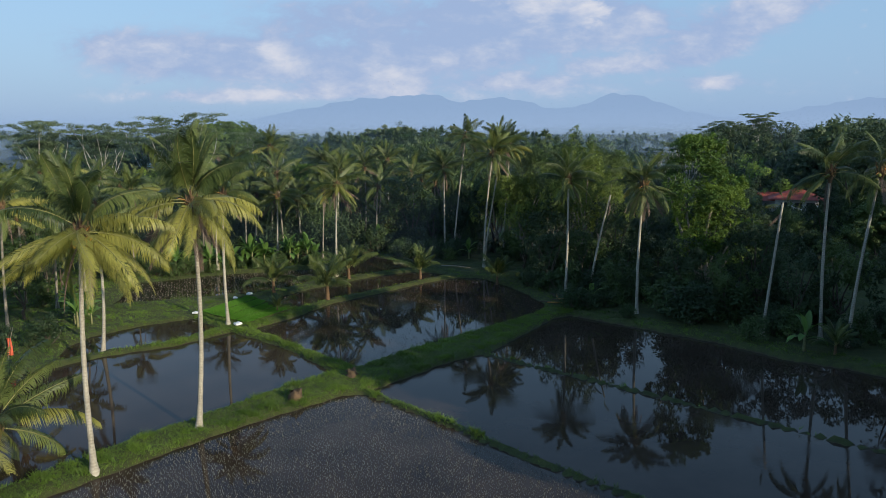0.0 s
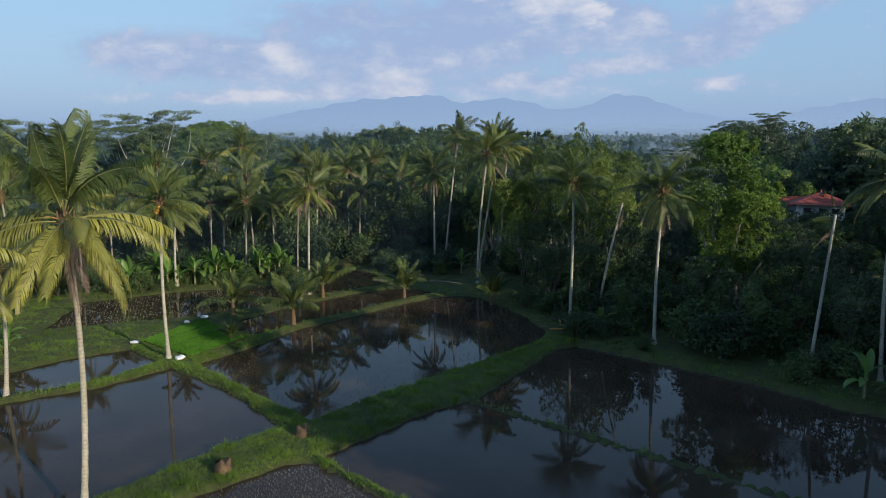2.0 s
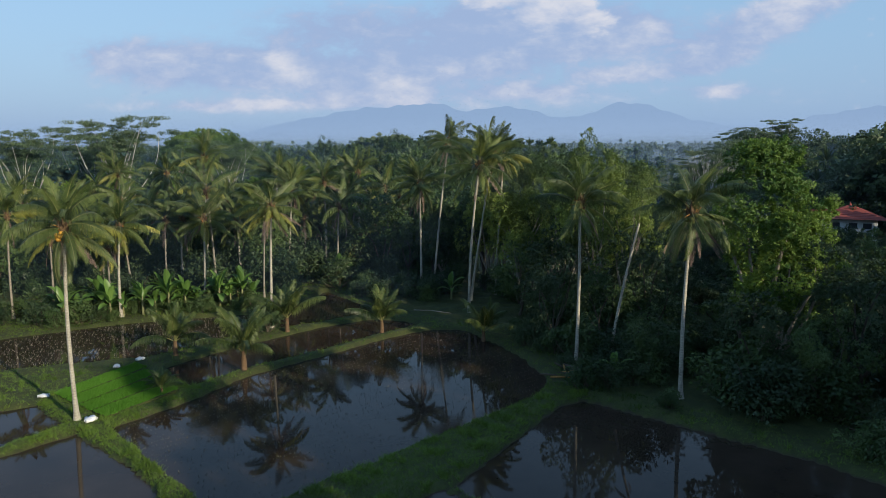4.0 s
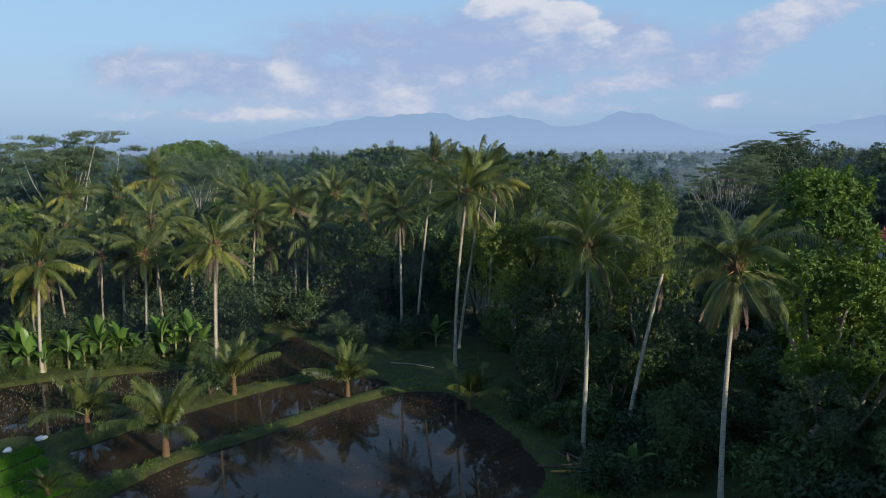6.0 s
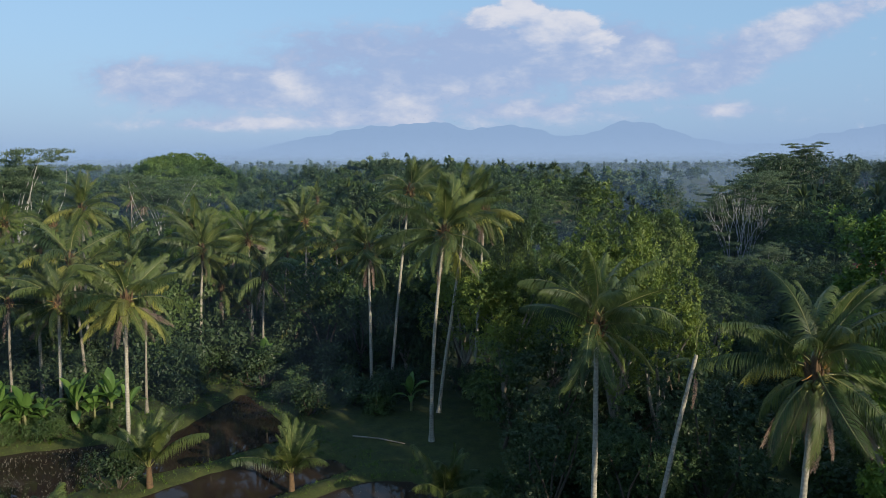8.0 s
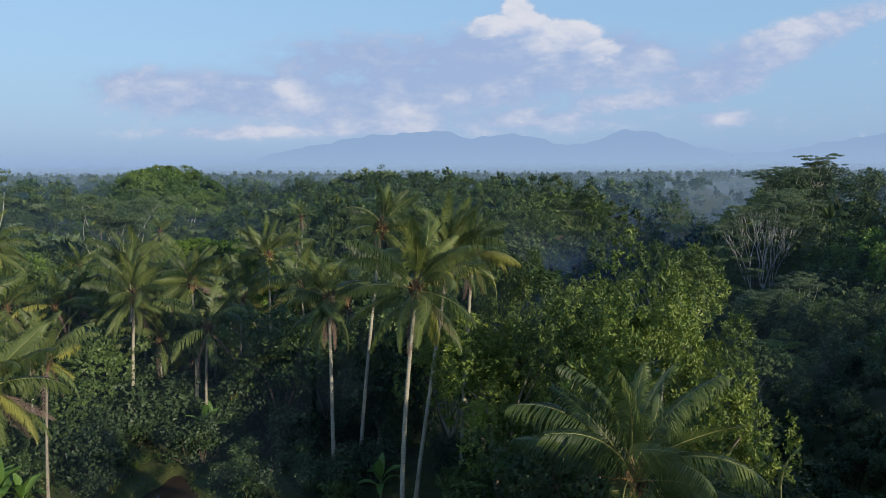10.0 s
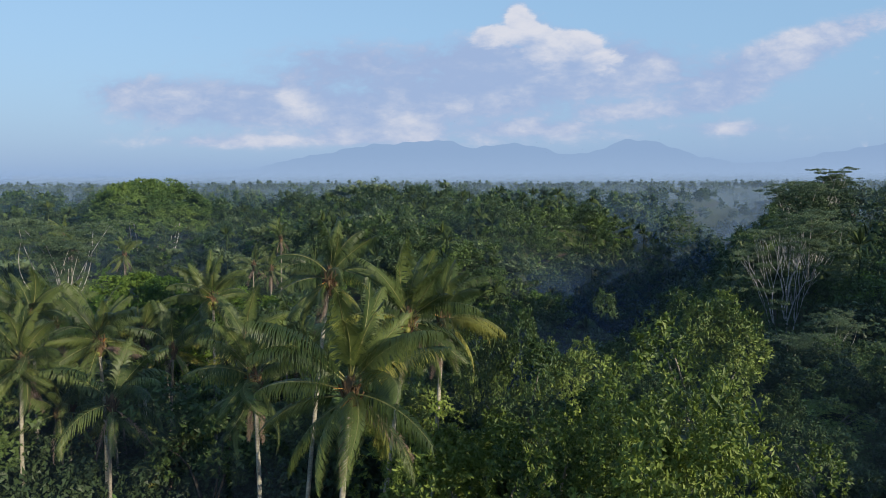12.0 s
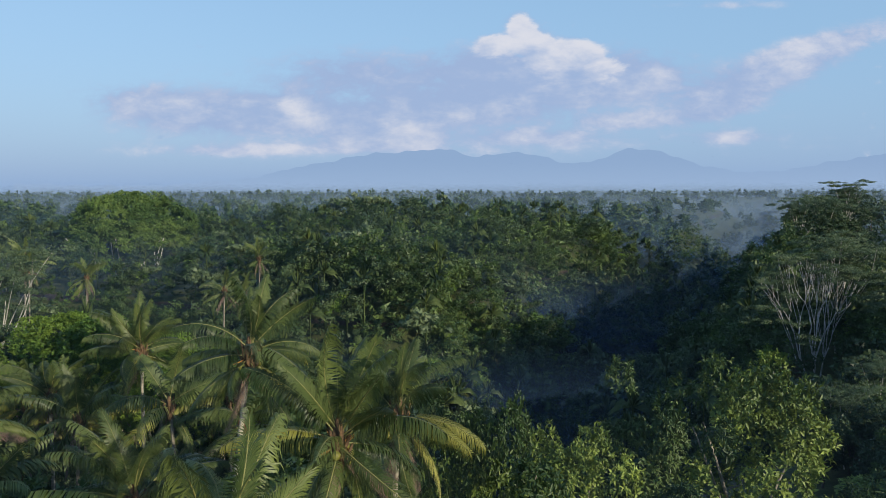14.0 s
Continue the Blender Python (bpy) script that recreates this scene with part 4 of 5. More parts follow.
# ---- tree models ----
MODELS = {
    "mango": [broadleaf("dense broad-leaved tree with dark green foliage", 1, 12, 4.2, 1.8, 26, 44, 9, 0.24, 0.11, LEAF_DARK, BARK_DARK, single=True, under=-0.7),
              broadleaf("dense broad-leaved tree with dark green foliage", 2, 12, 4.0, 1.6, 26, 44, 9, 0.24, 0.11, LEAF_MID, BARK_DARK, 0.5, single=True, under=-0.7)],
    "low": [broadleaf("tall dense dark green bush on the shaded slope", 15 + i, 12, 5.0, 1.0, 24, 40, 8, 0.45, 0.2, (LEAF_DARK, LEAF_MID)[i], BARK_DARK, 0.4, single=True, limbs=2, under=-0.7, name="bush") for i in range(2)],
    "light": [broadleaf("leafy tree with olive-green sunlit foliage", 3, 14, 4.2, 2.4, 34, 44, 8, 0.27, 0.12, LEAF_OLIVE, BARK_GREY, 0.5, 0.4, flat=1.35, under=-0.7),
              broadleaf("leafy tree with long hanging leaves", 4, 13, 3.4, 1.6, 30, 40, 9, 0.31, 0.11, LEAF_MID, BARK_GREY, 0.55, 0.75, flat=1.5, under=-0.7)],
    "fine": [broadleaf("leafy tree with light green upright shoots", 13, 14, 3.6, 2.4, 44, 46, 8, 0.2, 0.09, LEAF_OLIVE, BARK_GREY, 0.6, 0.2, flat=1.7, under=-0.5, tuft=0.85)],
    "bright": [broadleaf("tall bright green tree with a jagged crown", 5, 17, 4.6, 2.0, 44, 46, 11, 0.235, 0.125, LEAF_BRIGHT, BARK_GREY, 0.4, 0.25, taper=0.6, under=-0.6, tuft=0.9)],
    "umbrella": [umbrella("spreading umbrella-shaped tree with pale limbs", 6, 18, 7.0, 10.5, 230, 90, 0.22, LEAF_FEATHER, BARK_PALE, 5, 11),
                 umbrella("spreading umbrella-shaped tree with pale limbs", 7, 19, 6.6, 10.5, 230, 90, 0.22, LEAF_FEATHER, BARK_PALE, 5, 11)],
    "plain": [broadleaf("rounded broad-leaved forest tree", 8 + i, 11, 3.6, 2.0, 20, 34, 5, 0.34, 0.19, (LEAF_DARK, LEAF_MID, LEAF_MID, LEAF_BRIGHT)[i], BARK_DARK, 0.45, 0.3, 3, single=True, tuft=1.15) for i in range(4)],
    "shrub": [shrub_mesh("shrub", 20 + i, 2.6, 1.5, 42, 44, 0.18, 0.085, (LEAF_DARK, LEAF_MID, LEAF_DARK, LEAF_MID)[i]) for i in range(4)],
}
TIDY = [m for k, ms in MODELS.items() if k != "shrub" for m in ms]


def plant(kind, x, y, s, i=0, sz=None, turn=0.0, label="", group="forest trees", sink=0.0):
    z = floor_at(x, y) - sink
    if kind == "shrub":
        ob = new("shrub", MODELS[kind][i % 4][0])
        part("stem", MODELS[kind][i % 4][1], ob, "dark branching woody stem")
        ob.matrix_basis = at(x, y, z - 0.1, turn, s, sz)
        return tagged(ob, label or "leafy green shrub in the undergrowth", "shrub", "undergrowth")
    ms = MODELS[kind]
    return tagged(copy_thing(ms[i % len(ms)], at(x, y, z, turn, s, sz)), label, group=group)


# trees of their own
plant("bright", 24.8, 73.0, 1.06, 0, 1.06, 20)
plant("bright", 26.6, 71.0, 0.8, 0, 0.75, 140)
plant("fine", 15.7, 87.0, 1.0, 0, 1.28, 0)
plant("fine", 18.9, 86.6, 0.85, 0, 1.0, 130)
plant("fine", 14.6, 92.6, 0.95, 0, 1.05, 40)
plant("light", 10.2, 95.5, 0.92, 0, 0.9, 30)
plant("light", 13.6, 98.5, 1.0, 1, 0.95, 200)
plant("light", 7.4, 103.5, 0.9, 0, 0.88, 80)
plant("light", 1.6, 106.5, 0.8, 1, 0.75, 10)
plant("mango", 21.5, 93.0, 0.75, 0, 0.66, 250)
# the rim above the ravine
for x, y, s, top, i, a in ((12.0, 102.0, 0.62, 16.6, 0, 15), (9.2, 105.5, 0.72, 12.6, 1, 60), (15.2, 107.0, 0.75, 13.6, 0, 100), (18.6, 109.5, 0.8, 13.2, 1, 170), (24.0, 110.0, 1.0, 16.0, 0, 210), (28.2, 106.0, 0.9, 10.0, 1, 280), (32.5, 112.0, 0.8, 7.0, 1, 320), (37.5, 120.0, 0.8, 5.5, 0, 10), (20.6, 104.0, 0.8, 12.0, 1, 40)):
    plant("light", x, y, s, i, (top - floor_at(x, y)) / (14, 13)[i], a)
for x, y, s, i, a in ((11.4, 79.5, 0.62, 0, 0), (16.4, 70.6, 0.46, 1, 40), (18.8, 78.5, 0.8, 0, 90), (22.0, 66.2, 0.62, 0, 150), (25.2, 63.6, 0.6, 1, 10), (28.6, 66.0, 0.85, 0, 70), (31.5, 72.5, 0.66, 1, 220),
                      (14.6, 77.0, 0.66, 1, 120), (12.2, 86.0, 0.78, 0, 300), (9.4, 90.0, 0.62, 1, 200), (30.0, 61.0, 0.7, 0, 33), (34.0, 62.0, 0.75, 1, 80), (27.5, 78.0, 0.95, 0, 11), (33.5, 80.5, 0.6, 0, 99), (35.5, 54.0, 0.9, 0, 160), (38.5, 47.0, 1.0, 1, 20), (37.5, 86.0, 0.56, 0, 10), (40.8, 86.6, 0.52, 1, 80), (34.5, 84.0, 0.62, 1, 190), (44.5, 86.0, 0.6, 0, 250)):
    plant("mango", x, y, s, i, None, a)
for x, y, s, i, a in ((-47.0, 130.0, 1.10, 0, 0), (-62.0, 131.0, 1.03, 0, 70), (-72.0, 128.0, 1.05, 0, 140), (-58.0, 145.0, 1.0, 0, 10), (-36.0, 146.0, 0.95, 0, 220), (60.0, 172.0, 0.9, 0, 80), (47.7, 140.0, 0.42, 0, 80), (40.5, 132.0, 0.36, 0, 10)):
    plant("umbrella", x, y, s, i, None, a)
def white_tree():
    """Two leaning stems that fork again and again into pale upright limbs, with layered sprays of leaves behind and beside."""
    rng = R(8)
    root = thing("tree", "open tree with many bare white limbs and layered foliage", "tree")
    tips = []

    def grow(p, way, length, r, level, parent):
        q = p + way * length
        limb = part("trunk" if level == 0 else "limb" if level == 1 else "twig", np_mesh("limb", *branch(p, q, r, r * 0.62, rng, seg=5, sides=6), BARK_WHITE, True), parent)
        if level == 4:
            tips.append(q)
            return
        for k in range((4, 2, 2, 2)[level]):
            a = rng.uniform(0, 6.283)
            d = way + np.array([math.cos(a), 0.7 * math.sin(a), 0]) * rng.uniform(0.16, 0.36) + [0, 0, 0.10]
            grow(p + (q - p) * (1.0 if k < 2 else rng.uniform(0.6, 0.9)), d / np.linalg.norm(d), (0, 3.8, 3.4, 2.8, 2.2)[level + 1] * rng.uniform(0.75, 1.2), r * 0.6, level + 1, root if level < 1 else limb if level == 1 else parent)

    for foot, way, length, r in (((0.0, 0.0, -0.3), (0.03, 0.0, 1.0), 3.0, 0.20), ((-1.2, -0.4, -0.3), (-0.32, 0.0, 0.95), 2.8, 0.13), ((1.0, 0.5, -0.3), (0.22, 0.1, 0.97), 2.6, 0.13)):
        d = np.array(way)
        grow(np.array(foot), d / np.linalg.norm(d), length, r, 0, root)
    C = []
    for j in range(104):
        if j < 18:
            c = tips[(j * 5) % len(tips)] + [rng.normal() * 0.8, abs(rng.normal()), 0.5]
        else:
            a, k = rng.uniform(0, 6.283), rng.uniform(3.6, 9.6)
            c = np.array([math.cos(a) * k, math.sin(a) * k * 0.8, 15.0 - 10.5 * rng.uniform() - 0.12 * k])
            if abs(c[0]) < 4.2 and c[1] < 1.5 and c[2] < 12.5:
                c[1] = 1.5 + abs(c[1])
        r = rng.uniform(1.1, 2.3)
        for _ in range(9):
            t, rr = rng.uniform(0, 6.283), r * math.sqrt(rng.uniform())
            C.append(c + [math.cos(t) * rr, math.sin(t) * rr, rng.normal() * 0.1 - 0.12 * rr])
    C = np.array(C)
    part("crown", np_mesh("crown", *clumps(C, rng.uniform(0.4, 0.8, len(C)), 70, 0.17, 0.09, rng, 0.1, 0.22, single=True), LEAF_FEATHER), root)
    return root


white = white_tree()
white.matrix_basis = at(52.9, 163, floor_at(52.9, 163), 0, 0.84, 1.0)
# the great dome-shaped tree
rng = R(77)
dome = broadleaf("huge dome-crowned tree with many pale trunks below", 77, 20.0, 20.0, -4.0, 330, 44, 5, 0.5, 0.3, LEAF_DOME, BARK_PALE, 0.10, 0.05, 0, 0.90, 13.6, single=True, tuft=0.42, flat=0.42, under=-0.25)
for i in range(11):
    a = 0.7 + 5.0 * i / 11
    q = (14 * math.sin(a * 1.9 + i), -7 - 5 * abs(math.cos(a)), 8.0)
    part("limb", np_mesh("limb", *branch((q[0] * 0.8, q[1] * 0.85, -0.4), q, 0.2, 0.12, rng, seg=6), BARK_PALE, True), dome)
dome.matrix_basis = pose(-86, 284, floor_at(-85, 284))
# sunlit light green trees before the ravine, and dry palms beyond them
for x, y, s, top, a in ((-21.0, 130.5, 1.05, 14.6, 0), (-16.2, 128.0, 1.05, 14.6, 70), (-11.4, 126.5, 1.0, 14.0, 150), (-24.4, 125.5, 0.9, 13.2, 220), (-7.2, 129.5, 0.8, 12.6, 300)):
    plant("bright", x, y, s, 0, (top - floor_at(x, y)) / 17, a)
for i, (x, y, top) in enumerate(((-60.4, 190.0, 13.7), (-45.1, 180.0, 11.4), (-53.6, 180.0, 13.0), (-21.3, 170.0, 10.9), (-19.0, 171.0, 10.1), (-22.3, 190.0, 13.2))):
    palm(x, y, floor_at(x, y), 0.2, 0.2, top - floor_at(x, y) - 1.0, 640 + i, "tall palm with pale dry fronds in the forest", False, 16, 0.95, 0.0, 8, 0, group="forest palms")
# dark hill wood beyond the ravine
for i in range(46):
    x, y = 70 + 110 * rng.uniform(), 190 + 160 * rng.uniform()
    if x < 0.38 * y - 5:
        continue
    plant("umbrella" if i % 5 == 0 else "plain", x, y, 0.95 if i % 5 == 0 else 1.5, 0, None, 360 * rng.uniform())
plant("umbrella", 127, 300, 1.05, 1, None, 0)

# ---- the wood round the fields ----


def free(x, y, gap):
    _, near = shaped(np.array([x]), np.array([y]))
    return near[0] > gap and outside(np.array([x]), np.array([y]), BED)[0] > gap


MIDPALM = [palm(0, 0, 0, 0.5 * (i - 1), 0.3, h, 500 + i, "coconut palm among the forest trees", False, 15, 1.22, 0.10, 2, 0, group="forest palms") for i, h in enumerate((7.2, 10.2, 12.2))]
rng = R(21)
spots = []
for _ in range(4000):
    x, y = -85 + 150 * rng.uniform(), 58 + 92 * rng.uniform()
    if not free(x, y, 2.0) or any((x - a) ** 2 + (y - b) ** 2 < 3.4 ** 2 for a, b in spots):
        continue
    if y < 104 and -16 < x < 11 or x > 0.66 * y + 8 or x < -0.66 * y - 12:
        continue
    if 8 < x < 36 and y < 100 or x > 36 and y < 96 and abs(x - 42) < 6:
        continue
    if 52 < x < 74 and 96 < y < 138 or 8 < x < 62 or -27 < x < -5 and 121 < y < 136:
        continue
    if -38 < x < -14 and y < 93 or 4 < x < 50 and y > 113 or 30 < x < 60 and y > 98:
        continue
    spots.append((x, y))
for i, (x, y) in enumerate(spots[:300]):
    u = rng.uniform()
    if u < (0.72 if x < 2 and y < 126 else 0.5 if x < 8 else 0.12):
        copy_thing(MIDPALM[i % 3], at(x, y, floor_at(x, y) - 0.1, 360 * rng.uniform(), rng.uniform(0.72, 0.95) * (0.85 if y > 118 else 1)))
    else:
        plant("plain", x, y, rng.uniform(0.5, 0.75) if x < 2 and y < 106 else rng.uniform(0.7, 1.0) if x < 2 and y < 124 else rng.uniform(0.95, 1.25) if y < 128 else rng.uniform(0.65, 1.05), i if y > 126 else i % 3, None, 360 * rng.uniform())
# tall trees out of view, added to shade the rim and slope
for i, (x, y) in enumerate(((54, 84), (58, 91), (53, 77), (62, 83), (57, 98), (64, 92), (68, 99), (60, 74))):
    plant("mango", x, y, 1.4, i, 1.3, 70 * i)
# low dark growth on the shaded slope, higher away from the house
for i in range(190):
    x, y = 32 + 50 * rng.uniform(), 80 + 66 * rng.uniform()
    off = abs(x - 0.48 * y - 0.5)
    if not free(x, y, 3.0) or (x - 64.5) ** 2 + (y - 134) ** 2 < 90 or (x - 54) ** 2 + (y - 163) ** 2 < 120 or x < 36 and y > 96:
        continue
    k = rng.uniform(0.26, 0.35) * (1.0 if off < 8 else 2.0) * (0.8 if y > 112 and off < 8 else 1.0) * (0.75 if x < 0.45 * y else 1.0)
    plant("low", x, y, k, i, k, 360 * rng.uniform(), group="slope bushes")
for i in range(34):
    x, y = 22 + 15 * rng.uniform(), 88 + 24 * rng.uniform()
    k = rng.uniform(0.24, 0.36)
    plant("low", x, y, k, 0, k, 360 * rng.uniform(), group="slope bushes")
for i in range(44):
    x, y = 10 + 24 * rng.uniform(), 62 + 36 * rng.uniform()
    if free(x, y, 1.6):
        plant("shrub", x, y, rng.uniform(1.2, 1.9), int(rng.randint(4)), None, 360 * rng.uniform())
for i in range(40):
    x, y = -36 + 20 * rng.uniform(), 87.6 + 5.5 * rng.uniform()
    if free(x, y, 0.7):
        plant("shrub", x, y, rng.uniform(0.35, 0.75), 2 * (i % 2) + 1, None, 360 * rng.uniform(), "low light green shrub at the foot of the banana plants")
# tall bushes under the palms, leaf colour darkened to paint the shade there
for tone in (0, 1):
    parts = []
    for i in range(54):
        x, y = -46 + 52 * rng.uniform(), 98 + 30 * rng.uniform()
        if free(x, y, 3.0) and not (-9 < x < 8 and y < 103):
            src = MODELS["shrub"][tone + 2 * (i % 2)][0]
            V = np.empty(len(src.vertices) * 3, np.float32)
            src.vertices.foreach_get("co", V)
            a, k = rng.uniform(0, 6.283), rng.uniform(1.3, 2.1)
            V = V.reshape(-1, 3) * [k, k, rng.uniform(1.5, 2.5)]
            parts.append((np.column_stack([V[:, 0] * math.cos(a) - V[:, 1] * math.sin(a) + x, V[:, 0] * math.sin(a) + V[:, 1] * math.cos(a) + y, V[:, 2] + floor_at(x, y) - 0.1]), np.arange(len(V)).reshape(-1, 3)))
    tagged(new("bushes", np_mesh("bushes", *merge(parts), LEAF_DARK)), "dense bushes under the palms, coloured dark for shade", "bushes", kind="stuff")
# undergrowth
placed = 0
for i in range(5000):
    x, y = -42 + 84 * rng.uniform(), 52 + 62 * rng.uniform()
    if not free(x, y, 1.3) or free(x, y, 16) or placed > 190:
        continue
    if -16 < x < 9 and 84 < y < 96 or (x < 11 and y < 68 and x > -20) or (x < -16 and 60 < y < 84 and rng.uniform() < 0.92):
        continue
    plant("shrub", x, y, rng.uniform(0.6, 1.2) * (1.2 if y > 97 else 1.0), int(rng.randint(4)), None, 360 * rng.uniform())
    placed += 1
for m in TIDY + MIDPALM:
    for o in [*m.children_recursive, m]:
        bpy.data.objects.remove(o)

# ---- far woods ----


def far_palm(seed):
    rng = R(seed)
    P = []
    for i in range(22):
        a, el = i * 2.4, (1.35, 1.0, 0.65, 0.25)[i % 4] + rng.normal() * 0.1
        d = np.array([math.cos(a) * math.cos(el), math.sin(a) * math.cos(el), math.sin(el)])
        s = np.array([-math.sin(a), math.cos(a), 0]) * 0.2
        m, e = d * 1.7, d * 2.9 + [0, 0, -1.7 * math.cos(el)]
        V = np.array([d * 0.1, m + s - [0, 0, 0.55], m + [0, 0, 0.1], m - s - [0, 0, 0.55], e])
        P.append((V + [0, 0, 10.2], np.array([[0, 1, 2], [0, 2, 3], [1, 4, 2], [2, 4, 3]])))
    t = tube([(0, 0, 0), (0, 0, 5), (0, 0, 10.2)], [0.17, 0.14, 0.11], 4)
    P.append((t[0], tris(t[1])))
    return merge(P)


def far_tree(seed, n=28, per=24, leaf=0.62, flat=False):
    """A far tree of many loose leafy tufts."""
    rng = R(seed)
    C = dome_centres(n, 3.4, 1.5 if flat else 3.7, 8.6 if flat else 6.2, rng, 0.55, 0.6, -0.2 if flat else -0.75)
    rad = rng.uniform(0.7, 1.4, n)
    d = rng.normal(size=(n * per, 3))
    d /= np.linalg.norm(d, axis=1)[:, None]
    P = np.repeat(C, per, 0) + d * (np.repeat(rad, per) * rng.uniform(0.4, 1.0, n * per))[:, None] * [1, 1, 0.45 if flat else 0.8]
    a = np.cross(d, rng.normal(size=d.shape))
    a /= np.linalg.norm(a, axis=1)[:, None]
    b = np.cross(d, a) + d * rng.normal(size=(n * per, 1)) * 0.6
    k = leaf * rng.uniform(0.6, 1.3, (n * per, 1))
    V = np.stack([P + b * k, P - b * k * 0.4 + a * k * 0.5, P - b * k * 0.4 - a * k * 0.5], 1).reshape(-1, 3)
    return V, np.arange(n * per * 3).reshape(-1, 3)


def woods(name, label, shapes, n, box, mat, seed, keepout, sizes):
    """Very many far trees in one mesh."""
    rng = R(seed)
    d = (rng.uniform(size=n * 3)) ** 1.0
    Y = box[0] * (box[1] / box[0]) ** d
    X = 6 + (rng.uniform(size=n * 3) * 2 - 1) * (0.63 * (Y - 58) + 22)
    ok = ~keepout(X, Y)
    X, Y = X[ok][:n], Y[ok][:n]
    Z = land(X, Y)
    parts = []
    for i, (x, y, z) in enumerate(zip(X, Y, Z)):
        v, f = shapes[i % len(shapes)]
        a, s = rng.uniform(0, 6.28), rng.uniform(*sizes)
        if x < -25 and 195 < y < 300:
            s *= 0.7 if -125 < x < -42 and y > 205 else 0.8
        c, q = math.cos(a) * s, math.sin(a) * s
        parts.append((np.column_stack([v[:, 0] * c - v[:, 1] * q + x, v[:, 0] * q + v[:, 1] * c + y, v[:, 2] * s + z - 0.3]), f))
    V, F = merge(parts)
    tagged(new(name, np_mesh(name, V, F, mat)), label, "woods", kind="stuff")


def keepout(X, Y):
    return ((X > 50) & (X < 76) & (Y < 142)) | ((Y < 152) & (X > -85) & (X < 65)) | (np.hypot(X + 83, Y - 276) < 19) | (np.hypot(X - 50, Y - 155) < 9) | ((X > 70) & (Y < 350) & (Y > 190) & (X > 0.38 * Y - 5) & (X < 180))


def keepout_low(X, Y):
    return ((Y < 138) & (X > -85) & (X < 65)) | (np.hypot(X + 85, Y - 284) < 17)


woods("far_trees", "dense tropical forest reaching to the horizon", [far_tree(i, 20, 78, 0.215) for i in range(5)], 190, (125, 215), LEAF_MID, 41, keepout, (0.55, 1.4))
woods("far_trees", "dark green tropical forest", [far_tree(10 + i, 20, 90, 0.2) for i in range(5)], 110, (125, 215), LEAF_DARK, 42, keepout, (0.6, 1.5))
woods("far_trees", "sunlit light green trees in the forest", [far_tree(50 + i, 20, 90, 0.2) for i in range(4)], 90, (125, 215), LEAF_BRIGHT, 46, keepout, (0.6, 1.0))
woods("far_trees", "mixed green forest across the ravine", [far_tree(i, 18, 56, 0.27) for i in range(5)], 300, (205, 350), LEAF_MID, 51, keepout, (0.55, 1.5))
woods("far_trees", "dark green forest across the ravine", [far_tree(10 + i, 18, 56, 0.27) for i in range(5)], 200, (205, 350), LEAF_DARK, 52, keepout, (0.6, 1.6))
woods("far_trees", "light green trees across the ravine", [far_tree(50 + i, 18, 56, 0.27) for i in range(4)], 110, (205, 400), LEAF_BRIGHT, 56, keepout, (0.6, 1.1))
woods("far_trees", "flat-crowned trees rising over the forest", [far_tree(20 + i, 24, 30, 0.5, flat=True) for i in range(3)], 100, (140, 700), LEAF_FEATHER, 43, keepout, (0.9, 1.5))
woods("far_palms", "coconut palms scattered through the forest", [far_palm(i) for i in range(6)], 560, (125, 380), FROND_GREEN, 44, keepout, (0.65, 1.2))
woods("far_trees", "forest between the ravine and the horizon", [far_tree(30 + i, 16, 13, 1.0) for i in range(4)], 900, (320, 1000), LEAF_MID, 45, keepout, (0.9, 1.5))
woods("far_trees", "forest at the horizon", [far_tree(60 + i, 10, 7, 2.2) for i in range(4)], 1000, (900, 3600), LEAF_DARK, 47, keepout, (1.1, 1.6))
# the dark leaf colour here paints the ravine's shade
woods("far_scrub", "dense undergrowth on the ravine slopes, coloured dark for shade", [far_tree(70 + i, 13, 12, 0.62) for i in range(4)], 1500, (130, 330), LEAF_DARK, 48, keepout_low, (0.4, 0.75))

# close growth on both sides of the ravine
rng = R(63)
parts = []
shapes = [far_tree(100 + i, 14, 13, 0.6) for i in range(4)]
for i in range(1150):
    y = 195 * (520 / 195) ** rng.uniform()
    x = y * rng.uniform(-0.03, 0.42)
    v, f = shapes[i % 4]
    k, a = rng.uniform(0.55, 1.05), rng.uniform(0, 6.283)
    parts.append((np.column_stack([v[:, 0] * math.cos(a) - v[:, 1] * math.sin(a), v[:, 0] * math.sin(a) + v[:, 1] * math.cos(a), v[:, 2]]) * k + [x, y, float(land(x, y)) - 1.2], f))
tagged(new("far_scrub", np_mesh("far_scrub", *merge(parts), LEAF_MID)), "dense forest on the sides of the ravine", "woods", kind="stuff")

# unseen woods beside and behind the way, added to shade the paddies
rng = R(31)
parts = []
shapes = [far_tree(80 + i, 30, 22, 0.66) for i in range(3)]
for i in range(260):
    x, y = 22 + 66 * rng.uniform(), -32 + 106 * rng.uniform()
    if x < 0.68 * y + 9 or 0.707 * x + 0.707 * y < 33 or y > 54 and (x > 52 or x < 0.62 * y + 2) or not free(x, y, 2.0):
        continue
    v, f = shapes[i % 3]
    # taller in the strip whose shadow must reach the far banks
    s = rng.uniform(1.4, 1.8) * (1.22 if 50 < x + y < 80 else 1.0)
    parts.append((v * [s, s, s] + [x, y, floor_at(x, y) - 0.3], f))
